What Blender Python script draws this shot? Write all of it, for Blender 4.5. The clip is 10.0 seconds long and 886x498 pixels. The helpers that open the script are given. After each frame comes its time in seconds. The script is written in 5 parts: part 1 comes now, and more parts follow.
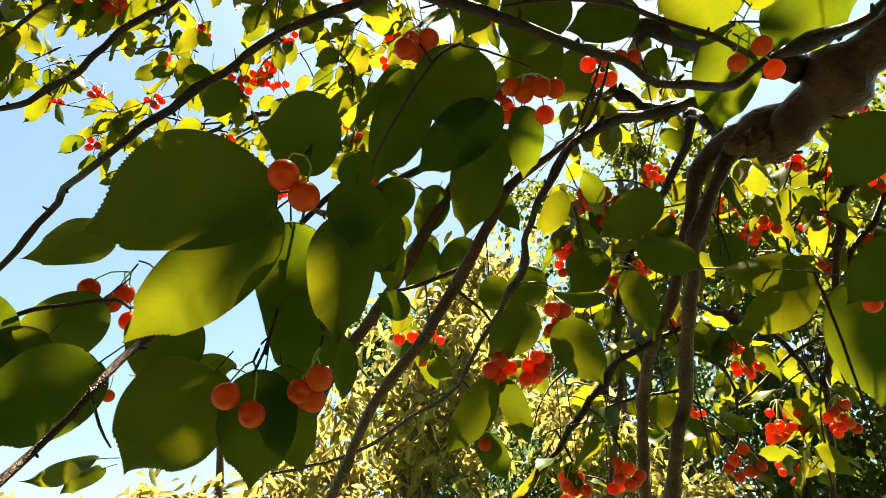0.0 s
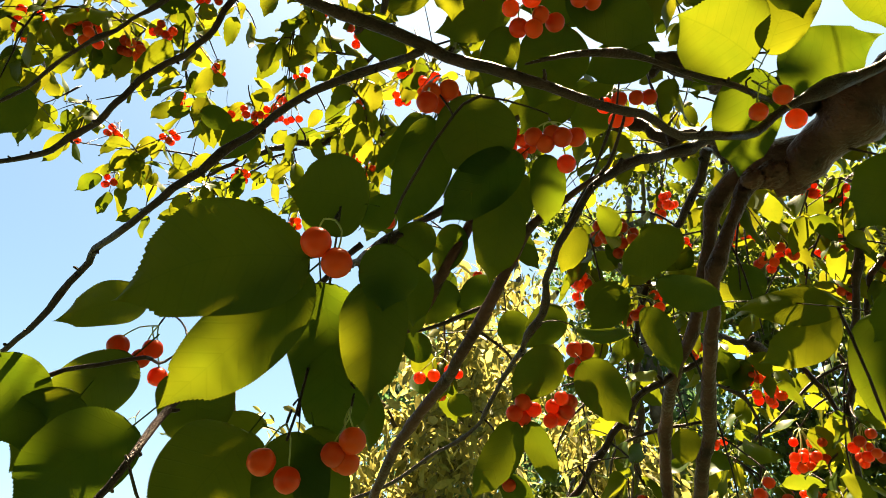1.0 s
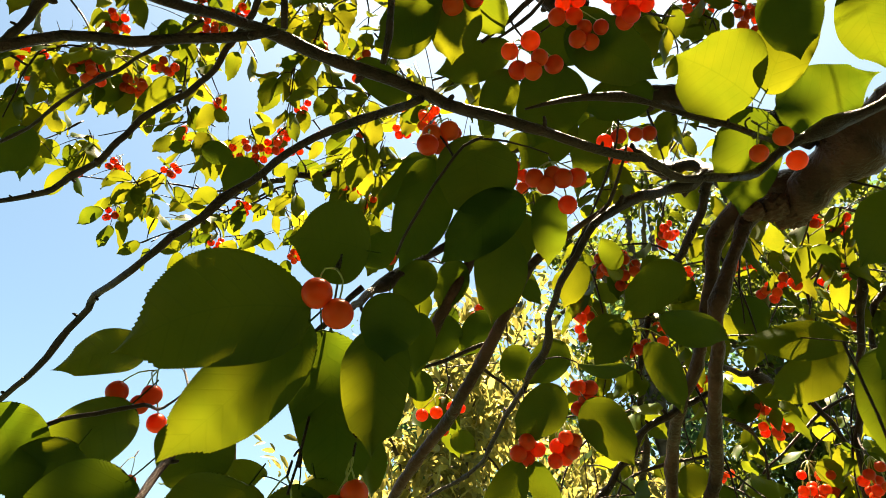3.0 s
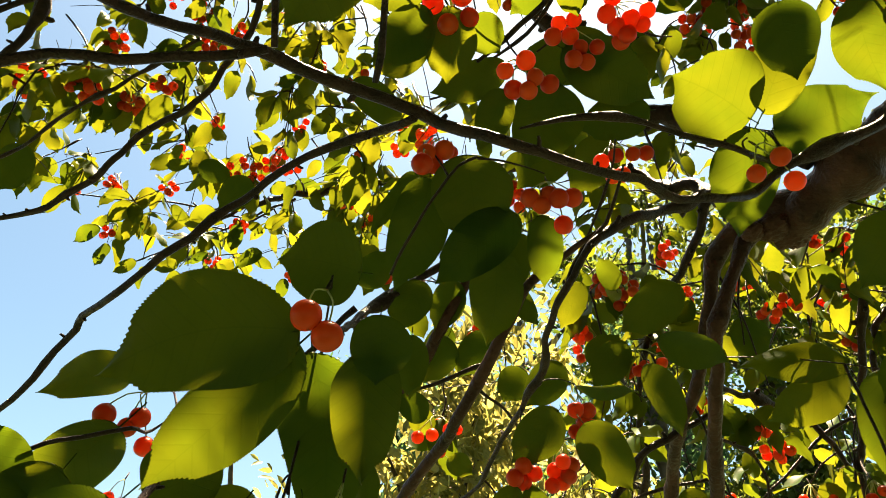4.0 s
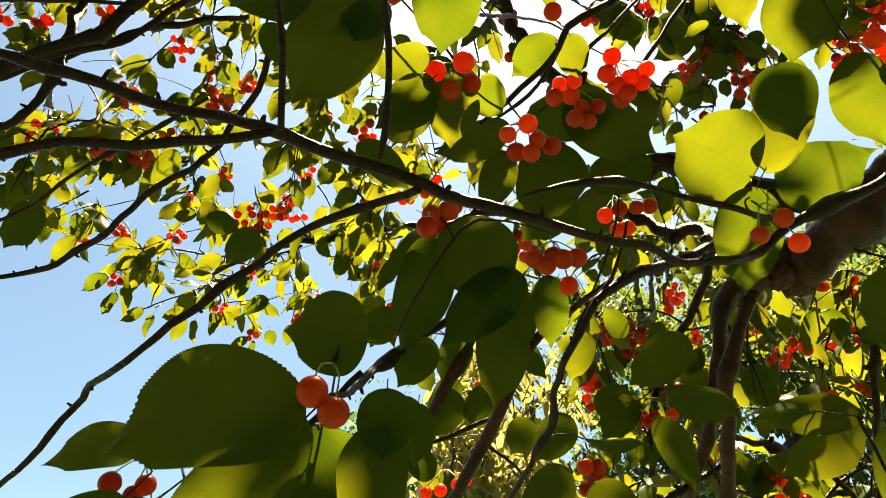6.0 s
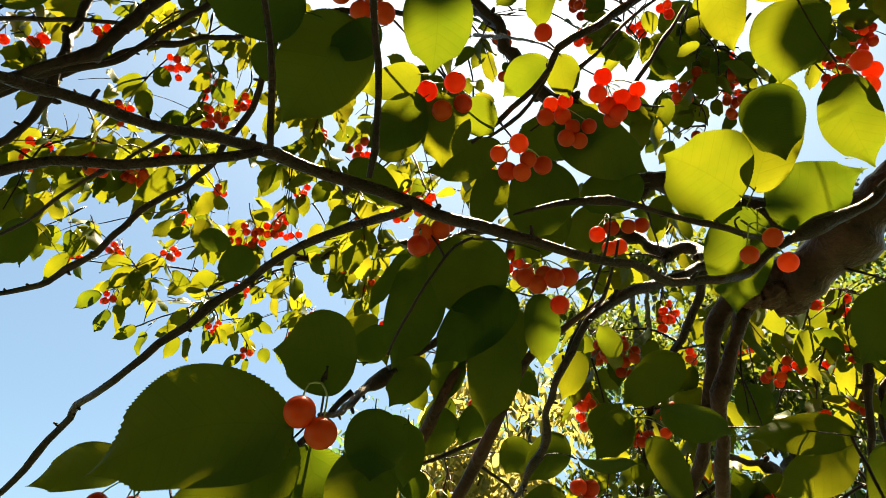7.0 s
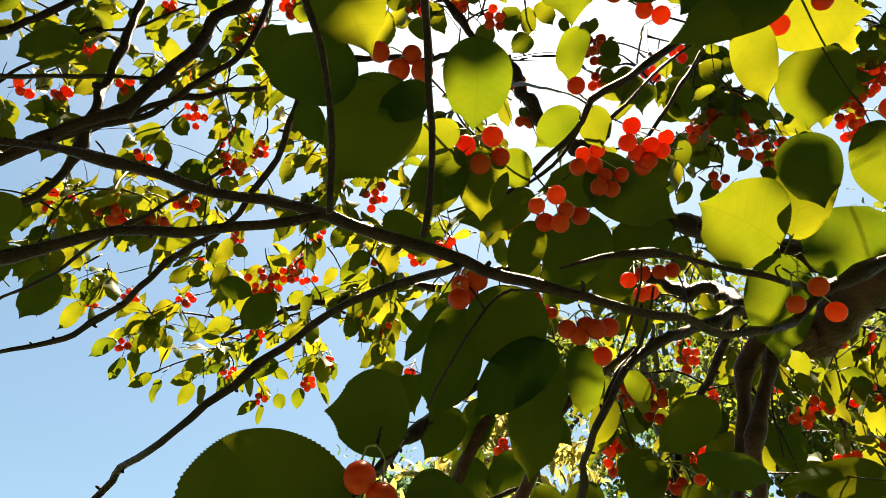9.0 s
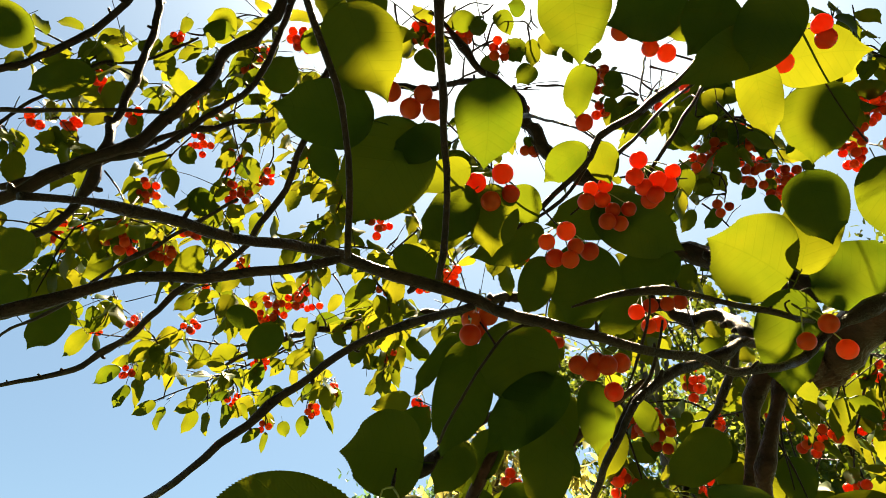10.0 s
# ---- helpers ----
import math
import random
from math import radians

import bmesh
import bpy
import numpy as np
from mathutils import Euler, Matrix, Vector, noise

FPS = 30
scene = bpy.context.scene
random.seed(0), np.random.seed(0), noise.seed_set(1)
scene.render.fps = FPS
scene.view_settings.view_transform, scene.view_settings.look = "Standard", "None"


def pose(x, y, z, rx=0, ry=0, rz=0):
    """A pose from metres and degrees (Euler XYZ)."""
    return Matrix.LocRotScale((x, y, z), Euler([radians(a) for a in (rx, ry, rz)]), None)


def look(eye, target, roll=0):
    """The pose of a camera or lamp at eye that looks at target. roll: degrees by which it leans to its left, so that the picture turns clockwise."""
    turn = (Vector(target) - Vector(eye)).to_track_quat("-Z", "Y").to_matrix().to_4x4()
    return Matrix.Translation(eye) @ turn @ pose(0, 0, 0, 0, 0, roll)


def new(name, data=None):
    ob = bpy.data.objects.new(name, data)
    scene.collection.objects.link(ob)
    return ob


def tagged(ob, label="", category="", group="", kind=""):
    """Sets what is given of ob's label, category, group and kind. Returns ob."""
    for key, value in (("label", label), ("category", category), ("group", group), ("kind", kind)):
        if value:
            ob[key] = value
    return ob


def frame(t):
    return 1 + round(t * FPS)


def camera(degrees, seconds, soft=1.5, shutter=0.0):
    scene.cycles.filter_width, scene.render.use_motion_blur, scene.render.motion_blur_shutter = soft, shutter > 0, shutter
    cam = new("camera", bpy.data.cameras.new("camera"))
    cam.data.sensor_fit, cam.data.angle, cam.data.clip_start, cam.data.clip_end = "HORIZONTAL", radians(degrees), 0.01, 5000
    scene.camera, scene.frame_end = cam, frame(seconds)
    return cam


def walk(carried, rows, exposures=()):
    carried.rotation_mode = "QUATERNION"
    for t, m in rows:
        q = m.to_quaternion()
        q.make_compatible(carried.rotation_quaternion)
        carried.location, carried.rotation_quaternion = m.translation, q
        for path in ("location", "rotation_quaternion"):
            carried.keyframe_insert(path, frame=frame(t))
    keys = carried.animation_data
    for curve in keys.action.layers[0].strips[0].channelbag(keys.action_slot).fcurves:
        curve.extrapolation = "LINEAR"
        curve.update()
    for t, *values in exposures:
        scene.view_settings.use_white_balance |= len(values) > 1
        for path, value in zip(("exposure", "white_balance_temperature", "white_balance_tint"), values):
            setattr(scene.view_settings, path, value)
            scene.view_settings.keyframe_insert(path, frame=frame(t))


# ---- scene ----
cam = camera(67.9, 10.0, soft=0.8)
PATH = [
    (0, (0.0010, 0.0420, 1.5120), (-0.0280, 1.8114, 2.4448), 1.1),
    (0.5, (-0.0040, 0.0384, 1.5187), (-0.0610, 1.7936, 2.4763), 1.2),
    (1, (-0.0060, 0.0340, 1.5233), (-0.0610, 1.7751, 2.5048), 0.4),
    (1.5, (-0.0060, 0.0339, 1.5243), (-0.0540, 1.7631, 2.5269), 0.3),
    (2, (-0.0070, 0.0306, 1.5281), (-0.0550, 1.7477, 2.5536), 0.2),
    (2.5, (-0.0070, 0.0304, 1.5301), (-0.0640, 1.7408, 2.5641), -0.1),
    (4, (-0.0040, 0.0341, 1.5334), (-0.0590, 1.7083, 2.6255), 0.1),
    (4.5, (-0.0040, 0.0288, 1.5369), (-0.0620, 1.6832, 2.6594), -0.3),
    (5, (-0.0020, 0.0286, 1.5389), (-0.0730, 1.6716, 2.6775), -0.3),
    (5.5, (-0.0040, 0.0273, 1.5418), (-0.0810, 1.6544, 2.7021), -0.2),
    (7, (-0.0010, 0.0263, 1.5427), (-0.0600, 1.6077, 2.7652), -0.4),
    (7.5, (-0.0060, 0.0268, 1.5478), (-0.0790, 1.5868, 2.7975), -0.4),
    (8, (-0.0120, 0.0227, 1.5485), (-0.0930, 1.5660, 2.8178), -0.3),
    (8.5, (-0.0140, 0.0218, 1.5484), (-0.0830, 1.5492, 2.8374), -1),
    (9, (-0.0170, 0.0208, 1.5483), (-0.0790, 1.5325, 2.8560), -1.2),
    (9.5, (-0.0190, 0.0187, 1.5491), (-0.0690, 1.5169, 2.8737), -1.5),
    (10, (-0.0210, 0.0144, 1.5517), (-0.0830, 1.4838, 2.9080), -1.3),
]
walk(cam, [(t, look(eye, target, roll)) for t, eye, target, roll in PATH], [(0, 2.62), (10, 2.31)])

# ---- light ----
SUN_EL, SUN_AZ = radians(73), radians(20)
SUN = Vector((math.sin(SUN_AZ) * math.cos(SUN_EL), math.cos(SUN_AZ) * math.cos(SUN_EL), math.sin(SUN_EL)))
world = bpy.data.worlds.new("sky")
scene.world = world
world.use_nodes = True
nt = world.node_tree
sky = nt.nodes.new("ShaderNodeTexSky")
sky.sky_type, sky.sun_disc = "NISHITA", False
sky.sun_elevation, sky.sun_rotation = SUN_EL, SUN_AZ
sky.air_density, sky.dust_density, sky.ozone_density = 1.0, 2.0, 0.2
cast = nt.nodes.new("ShaderNodeMix")
cast.data_type, cast.blend_type = "RGBA", "MULTIPLY"
cast.inputs[0].default_value, cast.inputs[7].default_value = 1.0, (0.95, 1.08, 0.99, 1)
nt.links.new(sky.outputs["Color"], cast.inputs[6])
nt.links.new(cast.outputs[2], nt.nodes["Background"].inputs["Color"])
nt.nodes["Background"].inputs["Strength"].default_value = 0.038
sun = new("sun", bpy.data.lights.new("sun", "SUN"))
sun.data.energy, sun.data.angle, sun.data.color = 11.0, radians(0.53), (1.0, 0.79, 0.49)
sun.matrix_world = look(SUN * 30, (0, 0, 0))


# ---- materials ----
def material(name):
    m = bpy.data.materials.new(name)
    m.use_nodes = True
    n = m.node_tree.nodes
    return m, n, m.node_tree.links, n["Principled BSDF"]


def node(n, kind, **values):
    made = n.new("ShaderNode" + kind)
    for key, value in values.items():
        made.inputs[key].default_value = value
    return made


def math_node(n, links, op, a, b=0.0, c=0.0):
    made = n.new("ShaderNodeMath")
    made.operation = op
    for i, value in enumerate((a, b, c)):
        if isinstance(value, (int, float)):
            made.inputs[i].default_value = value
        else:
            links.new(value, made.inputs[i])
    return made.outputs[0]


def ramp(n, links, fac, *stops):
    r = n.new("ShaderNodeValToRGB")
    while len(r.color_ramp.elements) < len(stops):
        r.color_ramp.elements.new(0.5)
    for e, (p, c) in zip(r.color_ramp.elements, stops):
        e.position, e.color = p, (*c, 1)
    links.new(fac, r.inputs["Fac"])
    return r.outputs["Color"]


def leaf_material(name, top, through_a, through_b, veins=True, per_island=False):
    """A thin green leaf: glossy skin, and light that comes through it."""
    m, n, links, bsdf = material(name)
    out = n["Material Output"]
    coord = n.new("ShaderNodeTexCoord")
    if per_island:
        rnd = n.new("ShaderNodeNewGeometry").outputs["Random Per Island"]
    else:
        rnd = n.new("ShaderNodeObjectInfo").outputs["Random"]
    big = node(n, "TexNoise", Scale=55.0, Detail=3.0)
    links.new(coord.outputs["Object"], big.inputs["Vector"])
    fine = node(n, "TexNoise", Scale=900.0, Detail=2.0)
    links.new(coord.outputs["Object"], fine.inputs["Vector"])
    tone = math_node(n, links, "ADD", math_node(n, links, "MULTIPLY", rnd, 0.5), math_node(n, links, "MULTIPLY", big.outputs["Fac"], 0.5))
    light = ramp(n, links, tone, (0.15, through_a), (0.85, through_b))
    skin = n.new("ShaderNodeMix")
    skin.data_type = "RGBA"
    skin.inputs[6].default_value, skin.inputs[7].default_value = (*top, 1), (*[c * 1.7 for c in top], 1)
    links.new(tone, skin.inputs[0])
    base, inner = skin.outputs[2], light
    if veins:
        uv = n.new("ShaderNodeSeparateXYZ")
        links.new(coord.outputs["UV"], uv.inputs[0])
        u = math_node(n, links, "ABSOLUTE", math_node(n, links, "SUBTRACT", uv.outputs[0], 0.5))
        mid = math_node(n, links, "LESS_THAN", u, 0.007)
        slant = math_node(n, links, "SUBTRACT", uv.outputs[1], math_node(n, links, "MULTIPLY", u, 0.42))
        wave = math_node(n, links, "FRACT", math_node(n, links, "MULTIPLY", slant, 9.5))
        dist = math_node(n, links, "ABSOLUTE", math_node(n, links, "SUBTRACT", wave, 0.5))
        side = math_node(n, links, "SMOOTH_MIN", math_node(n, links, "MULTIPLY", dist, 13.0), 1.0, 0.2)
        groove = math_node(n, links, "SUBTRACT", 1.0, side)
        vein = math_node(n, links, "MAXIMUM", mid, math_node(n, links, "MULTIPLY", groove, 0.75))
        dark = n.new("ShaderNodeMix")
        dark.data_type, dark.blend_type = "RGBA", "MULTIPLY"
        dark.inputs[7].default_value = (0.62, 0.7, 0.5, 1)
        links.new(math_node(n, links, "MULTIPLY", vein, 0.3), dark.inputs[0])
        links.new(light, dark.inputs[6])
        inner = dark.outputs[2]
        bump = node(n, "Bump", Strength=0.12, Distance=0.0008)
        hills = math_node(n, links, "ADD", math_node(n, links, "MULTIPLY", vein, -1.0), math_node(n, links, "MULTIPLY", fine.outputs["Fac"], 0.4))
        links.new(hills, bump.inputs["Height"])
        links.new(bump.outputs["Normal"], bsdf.inputs["Normal"])
    links.new(base, bsdf.inputs["Base Color"])
    bsdf.inputs["Roughness"].default_value = 0.42
    bsdf.inputs["Specular IOR Level"].default_value = 0.09
    lit = n.new("ShaderNodeBsdfTranslucent")
    links.new(inner, lit.inputs["Color"])
    if veins:
        links.new(bump.outputs["Normal"], lit.inputs["Normal"])
    both = n.new("ShaderNodeMixShader")
    both.inputs[0].default_value = 0.5
    links.new(bsdf.outputs[0], both.inputs[1])
    links.new(lit.outputs[0], both.inputs[2])
    links.new(both.outputs[0], out.inputs["Surface"])
    return m


def bark_material(name, dark, pale, scale):
    m, n, links, bsdf = material(name)
    coord = n.new("ShaderNodeTexCoord")
    a = node(n, "TexNoise", Scale=scale, Detail=6.0, Roughness=0.65)
    b = node(n, "TexNoise", Scale=scale * 9, Detail=4.0)
    for t in (a, b):
        links.new(coord.outputs["Object"], t.inputs["Vector"])
    col = ramp(n, links, a.outputs["Fac"], (0.3, dark), (0.72, pale))
    links.new(col, bsdf.inputs["Base Color"])
    bsdf.inputs["Specular IOR Level"].default_value = 0.13
    bsdf.inputs["Roughness"].default_value = 0.4
    bump = node(n, "Bump", Strength=0.9, Distance=0.003)
    links.new(math_node(n, links, "ADD", a.outputs["Fac"], math_node(n, links, "MULTIPLY", b.outputs["Fac"], 0.5)), bump.inputs["Height"])
    links.new(bump.outputs["Normal"], bsdf.inputs["Normal"])
    return m


def fruit_material():
    m, n, links, bsdf = material("cherry_skin")
    rnd = n.new("ShaderNodeObjectInfo").outputs["Random"]
    coord = n.new("ShaderNodeTexCoord")
    spots = node(n, "TexNoise", Scale=300.0, Detail=3.0)
    links.new(coord.outputs["Object"], spots.inputs["Vector"])
    tone = math_node(n, links, "ADD", math_node(n, links, "MULTIPLY", rnd, 0.7), math_node(n, links, "MULTIPLY", spots.outputs["Fac"], 0.3))
    col = ramp(n, links, tone, (0.1, (0.42, 0.03, 0.005)), (0.9, (0.58, 0.08, 0.008)))
    links.new(col, bsdf.inputs["Base Color"])
    bsdf.inputs["Roughness"].default_value = 0.3
    bsdf.inputs["Specular IOR Level"].default_value = 0.3
    bump = node(n, "Bump", Strength=0.25, Distance=0.0004)
    links.new(spots.outputs["Fac"], bump.inputs["Height"])
    links.new(bump.outputs["Normal"], bsdf.inputs["Normal"])
    lit = n.new("ShaderNodeBsdfTranslucent")
    links.new(ramp(n, links, tone, (0.1, (0.72, 0.07, 0.006)), (0.9, (0.82, 0.16, 0.012))), lit.inputs["Color"])
    both = n.new("ShaderNodeMixShader")
    both.inputs[0].default_value = 0.5
    links.new(bsdf.outputs[0], both.inputs[1])
    links.new(lit.outputs[0], both.inputs[2])
    links.new(both.outputs[0], n["Material Output"].inputs["Surface"])
    return m


def grass_material():
    m, n, links, bsdf = material("grass")
    coord = n.new("ShaderNodeTexCoord")
    a = node(n, "TexNoise", Scale=3.0, Detail=8.0)
    links.new(coord.outputs["Object"], a.inputs["Vector"])
    links.new(ramp(n, links, a.outputs["Fac"], (0.3, (0.018, 0.038, 0.012)), (0.7, (0.04, 0.065, 0.024))), bsdf.inputs["Base Color"])
    bsdf.inputs["Roughness"].default_value = 0.9
    return m


LEAF = leaf_material("cherry_leaf", (0.017, 0.035, 0.0045), (0.042, 0.07, 0.002), (0.122, 0.122, 0.003))
# same leaf for far foliage, through colours raised to look more sunlit
LEAF_FAR = leaf_material("cherry_leaf_far_lit", (0.017, 0.035, 0.0045), (0.055, 0.08, 0.002), (0.192, 0.176, 0.006), per_island=True)
YELLOW = leaf_material("yellowing_leaf", (0.1, 0.1, 0.03), (0.01, 0.012, 0.002), (0.58, 0.51, 0.125), veins=False, per_island=True)
GREEN = leaf_material("green_leaf", (0.02, 0.035, 0.006), (0.03, 0.055, 0.004), (0.17, 0.19, 0.02), veins=False, per_island=True)
DARK = leaf_material("dark_leaf", (0.03, 0.06, 0.03), (0.04, 0.1, 0.035), (0.11, 0.18, 0.065), veins=False, per_island=True)
BARK = bark_material("limb_bark", (0.012, 0.0052, 0.0045), (0.078, 0.031, 0.024), 45)
TWIG = bark_material("twig_bark", (0.008, 0.0044, 0.0045), (0.04, 0.0185, 0.016), 140)
OLD = bark_material("old_bark", (0.02, 0.016, 0.012), (0.09, 0.07, 0.05), 12)
FRUIT = fruit_material()
STALK, *_, _b = material("green_stalk")
_b.inputs["Base Color"].default_value, _b.inputs["Roughness"].default_value = (0.25, 0.26, 0.06, 1), 0.5
GRASS = grass_material()

# ---- ground ----
bm = bmesh.new()
bmesh.ops.create_grid(bm, x_segments=60, y_segments=60, size=600)
for v in bm.verts:
    far = v.co.length
    v.co.z = -0.02 + 0.4 * noise.noise(v.co * 0.02) * min(1, far / 60)
me = bpy.data.meshes.new("ground")
bm.to_mesh(me)
me.materials.append(GRASS)
tagged(new("ground", me), "uneven mown grass under the trees", "ground", kind="structure")


# ---- builders ----
def smooth_mesh(name, verts, faces, mat, uvs=None):
    mesh = bpy.data.meshes.new(name)
    mesh.from_pydata(verts, [], faces)
    if uvs is not None:
        layer = mesh.uv_layers.new(name="UVMap")
        for loop in mesh.loops:
            layer.data[loop.index].uv = uvs[loop.vertex_index]
    mesh.polygons.foreach_set("use_smooth", [True] * len(mesh.polygons))
    mesh.materials.append(mat)
    return mesh


def part(name, mesh, parent, label="", kind=""):
    ob = new(name, mesh)
    ob.parent = parent
    return tagged(ob, label, kind=kind)


def tube_data(points, sides=8, step=0.006, knobs=0.12, seed=0, bend=0.35):
    """A tapered, slightly knobbly round stem through (x, y, z, radius) points."""
    pts = [np.array(p, float) for p in points]
    full = [2 * pts[0] - pts[1]] + pts + [2 * pts[-1] - pts[-2]]
    line = []
    for a, b, c, d in zip(full, full[1:], full[2:], full[3:]):
        n = max(2, min(40, int(np.linalg.norm(c[:3] - b[:3]) / step)))
        for i in range(n):
            t = i / n
            line.append(0.5 * (2 * b + (c - a) * t + (2 * a - 5 * b + 4 * c - d) * t * t + (3 * b - a - 3 * c + d) * t ** 3))
    line.append(pts[-1])
    verts, faces = [], []
    side = Vector((0.3, 0.9, 0.2))
    for i, p in enumerate(line):
        q = line[min(i + 1, len(line) - 1)] - line[max(i - 1, 0)]
        way = Vector(q[:3]).normalized()
        side = (side - way * side.dot(way)).normalized()
        up = way.cross(side)
        c = Vector(p[:3])
        r = max(float(p[3]), 0.0003)
        c = c + r * bend * Vector((noise.noise(c * 60 + Vector((seed, 0, 0))), noise.noise(c * 60 + Vector((0, seed, 9))), noise.noise(c * 60 + Vector((5, 5, seed)))))
        c = c + r * bend * 1.6 * Vector((noise.noise(c * 22 + Vector((seed, 7, 0))), noise.noise(c * 22 + Vector((3, seed, 9))), noise.noise(c * 22 + Vector((5, 1, seed)))))
        node_bulge = 1 + 0.28 * max(0, noise.noise(c * 45 + Vector((seed, 3, 1)))) ** 2 * 4 * knobs / 0.12
        for k in range(sides):
            a = 2 * math.pi * k / sides
            o = side * math.cos(a) + up * math.sin(a)
            rr = r * node_bulge * (1 + knobs * noise.noise((c + o * r) * (0.6 / r)))
            verts.append(c + o * rr)
    for i in range(len(line) - 1):
        for k in range(sides):
            a, b = i * sides + k, i * sides + (k + 1) % sides
            faces.append((a, b, b + sides, a + sides))
    faces.append(tuple(range(sides))[::-1])
    faces.append(tuple(range((len(line) - 1) * sides, len(line) * sides)))
    return verts, faces


def leaf_data(length, width, fold, curl, rows, seed, teeth=0.011, petiole=0.16, skew=None, half=0.0):
    """An ovate, toothed, pointed leaf along +x with its face towards +z; its stalk runs back from the origin."""
    rnd = random.Random(seed)
    verts, faces, uvs = [], [], []
    cols = (-1.0, -0.94, -0.5, 0.0, 0.5, 0.94, 1.0)
    phase, wavy, rnd_skew = rnd.uniform(0, 6), rnd.uniform(0.03, 0.07), rnd.uniform(-0.05, 0.05)
    skew = rnd_skew if skew is None else skew
    for i in range(rows + 1):
        v = i / rows
        w = 0.5 * width * (v ** 0.5 * (1 - v) ** 0.75) / 0.431 * (1 - 0.72 * max(0, (v - 0.8) / 0.2) ** 0.7)
        w *= 1 + 0.05 * noise.noise(Vector((v * 3.5, phase, seed * 0.37)))
        tooth = (teeth if i % 2 else -teeth * 0.4) * min(1, 4 * v) if 0 < i < rows else 0
        for c in cols:
            e = abs(c)
            ww = w * c * (1 + (tooth if e == 1 else 0)) * (1 + half * (1 if c > 0 else -1))
            x = length * (v + (0.012 * (i % 2) if e == 1 else 0))
            y = ww + skew * length * math.sin(math.pi * v)
            z = fold * abs(ww) - curl * length * (v - 0.35) ** 2 + wavy * length * e * math.sin(7 * v + phase + c)
            verts.append((x, y, z))
            uvs.append((0.5 + 0.5 * c * w / (0.5 * width + 1e-6), v))
    k = len(cols)
    for i in range(rows):
        for j in range(k - 1):
            a = i * k + j
            faces.append((a, a + k, a + k + 1, a + 1))
    if petiole:
        base = len(verts)
        r = 0.003 * length + 0.00012
        z0 = -curl * length * 0.1225
        for s in range(5):
            x = 0.04 * length - petiole * length * s / 4
            drop = -0.16 * length * (s / 4) ** 2
            for q in range(4):
                a = q * math.pi / 2
                verts.append((x, r * math.cos(a), z0 + r * math.sin(a) + drop))
                uvs.append((0.5, -1.0))
        for s in range(4):
            for q in range(4):
                a, b = base + s * 4 + q, base + s * 4 + (q + 1) % 4
                faces.append((a, b, b + 4, a + 4))
    return verts, faces, uvs


def facing(origin, along, normal):
    x = Vector(along).normalized()
    z = Vector(normal)
    z = (z - x * z.dot(x)).normalized()
    y = z.cross(x)
    m = Matrix((x, y, z)).transposed().to_4x4()
    m.translation = origin
    return m


# ---- the cherry tree ----
tree = tagged(new("cherry_tree"), "old cherry tree with toothed green leaves and ripe red fruit", "tree")
counter = [0]
wood_points = []
shaded, lit = [], []


def stem(name, points, mat, sides, label="", spurs=False):
    counter[0] += 1
    rnd = random.Random(counter[0])
    verts, faces = tube_data(points, sides, knobs=0.2 if mat is TWIG else 0.16, seed=counter[0], bend=1.0 if mat is TWIG else 0.3)
    for v in verts[::sides * 3]:
        wood_points.append(Vector(v))
    rings = len(verts) // sides
    place = rnd.randint(1, 3)
    while spurs and place < rings - 2:
        ring = [Vector(v) for v in verts[place * sides:(place + 1) * sides]]
        mid = sum(ring, Vector()) / sides
        rim = ring[rnd.randrange(sides)]
        out = (rim - mid).normalized() + Vector((0, 0, 0.3)) + 0.6 * (Vector(verts[(place + 1) * sides]) - Vector(verts[place * sides])).normalized() * rnd.choice((-1, 1))
        r = (rim - mid).length
        long = min(rnd.uniform(0.5, 1.5) * r, 0.003)
        v, f = tube_data([(*mid, r * 0.5), (*(rim + out * long * 0.5), r * 0.42), (*(rim + out * long), r * 0.3)], 5, 0.004, 0.2, place)
        faces += [tuple(i + len(verts) for i in q) for q in f]
        verts += v
        place += rnd.randint(2, 5)
    return part(name, smooth_mesh(name, verts, faces, mat), tree, label)


def trunk(*points):
    points = points[:-1]
    x, y, z, r = points[-1]
    stem("trunk", (*points, (x + 0.03, y + 0.05, z * 0.5, r * 1.3), (x + 0.05, y + 0.09, -0.1, r * 1.9)), BARK, 14, "smooth grey-brown trunk")


def limb(*points):
    stem("limb", points, BARK, 14, "grey-brown knobbly limb")


def bough(*points):
    stem("bough", points, TWIG, 12, "thin dark brown bough", spurs=True)


def branch(*points):
    stem("branch", points, TWIG, 9, spurs=True)


def twig(*points):
    stem("twig", points, TWIG, 7, spurs=points[0][3] > 0.0014)


def leaf(base, tip, width, normal, fold, shade=0.0, skew=None, half=0.0, patch=()):
    """One large leaf. shade: how much of it unseen added leaves keep dark; patch: (x, y, length, width, turn) of such
    shading leaves, in the leaf's own plane.
    """
    counter[0] += 1
    base, tip = Vector(base), Vector(tip)
    along = tip - base
    rnd = random.Random(counter[0])
    m = facing(base, along, normal)
    data = leaf_data(along.length, width, fold * rnd.choice((-1, 1)) * 0.8, rnd.uniform(-0.15, 0.25), 110, counter[0], skew=skew, half=half)
    ob = part("leaf", smooth_mesh("leaf", data[0], data[1], LEAF, data[2]), tree)
    ob.matrix_basis = m
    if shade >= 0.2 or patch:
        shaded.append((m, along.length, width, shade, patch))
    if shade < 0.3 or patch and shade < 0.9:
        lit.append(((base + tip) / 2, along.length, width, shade))


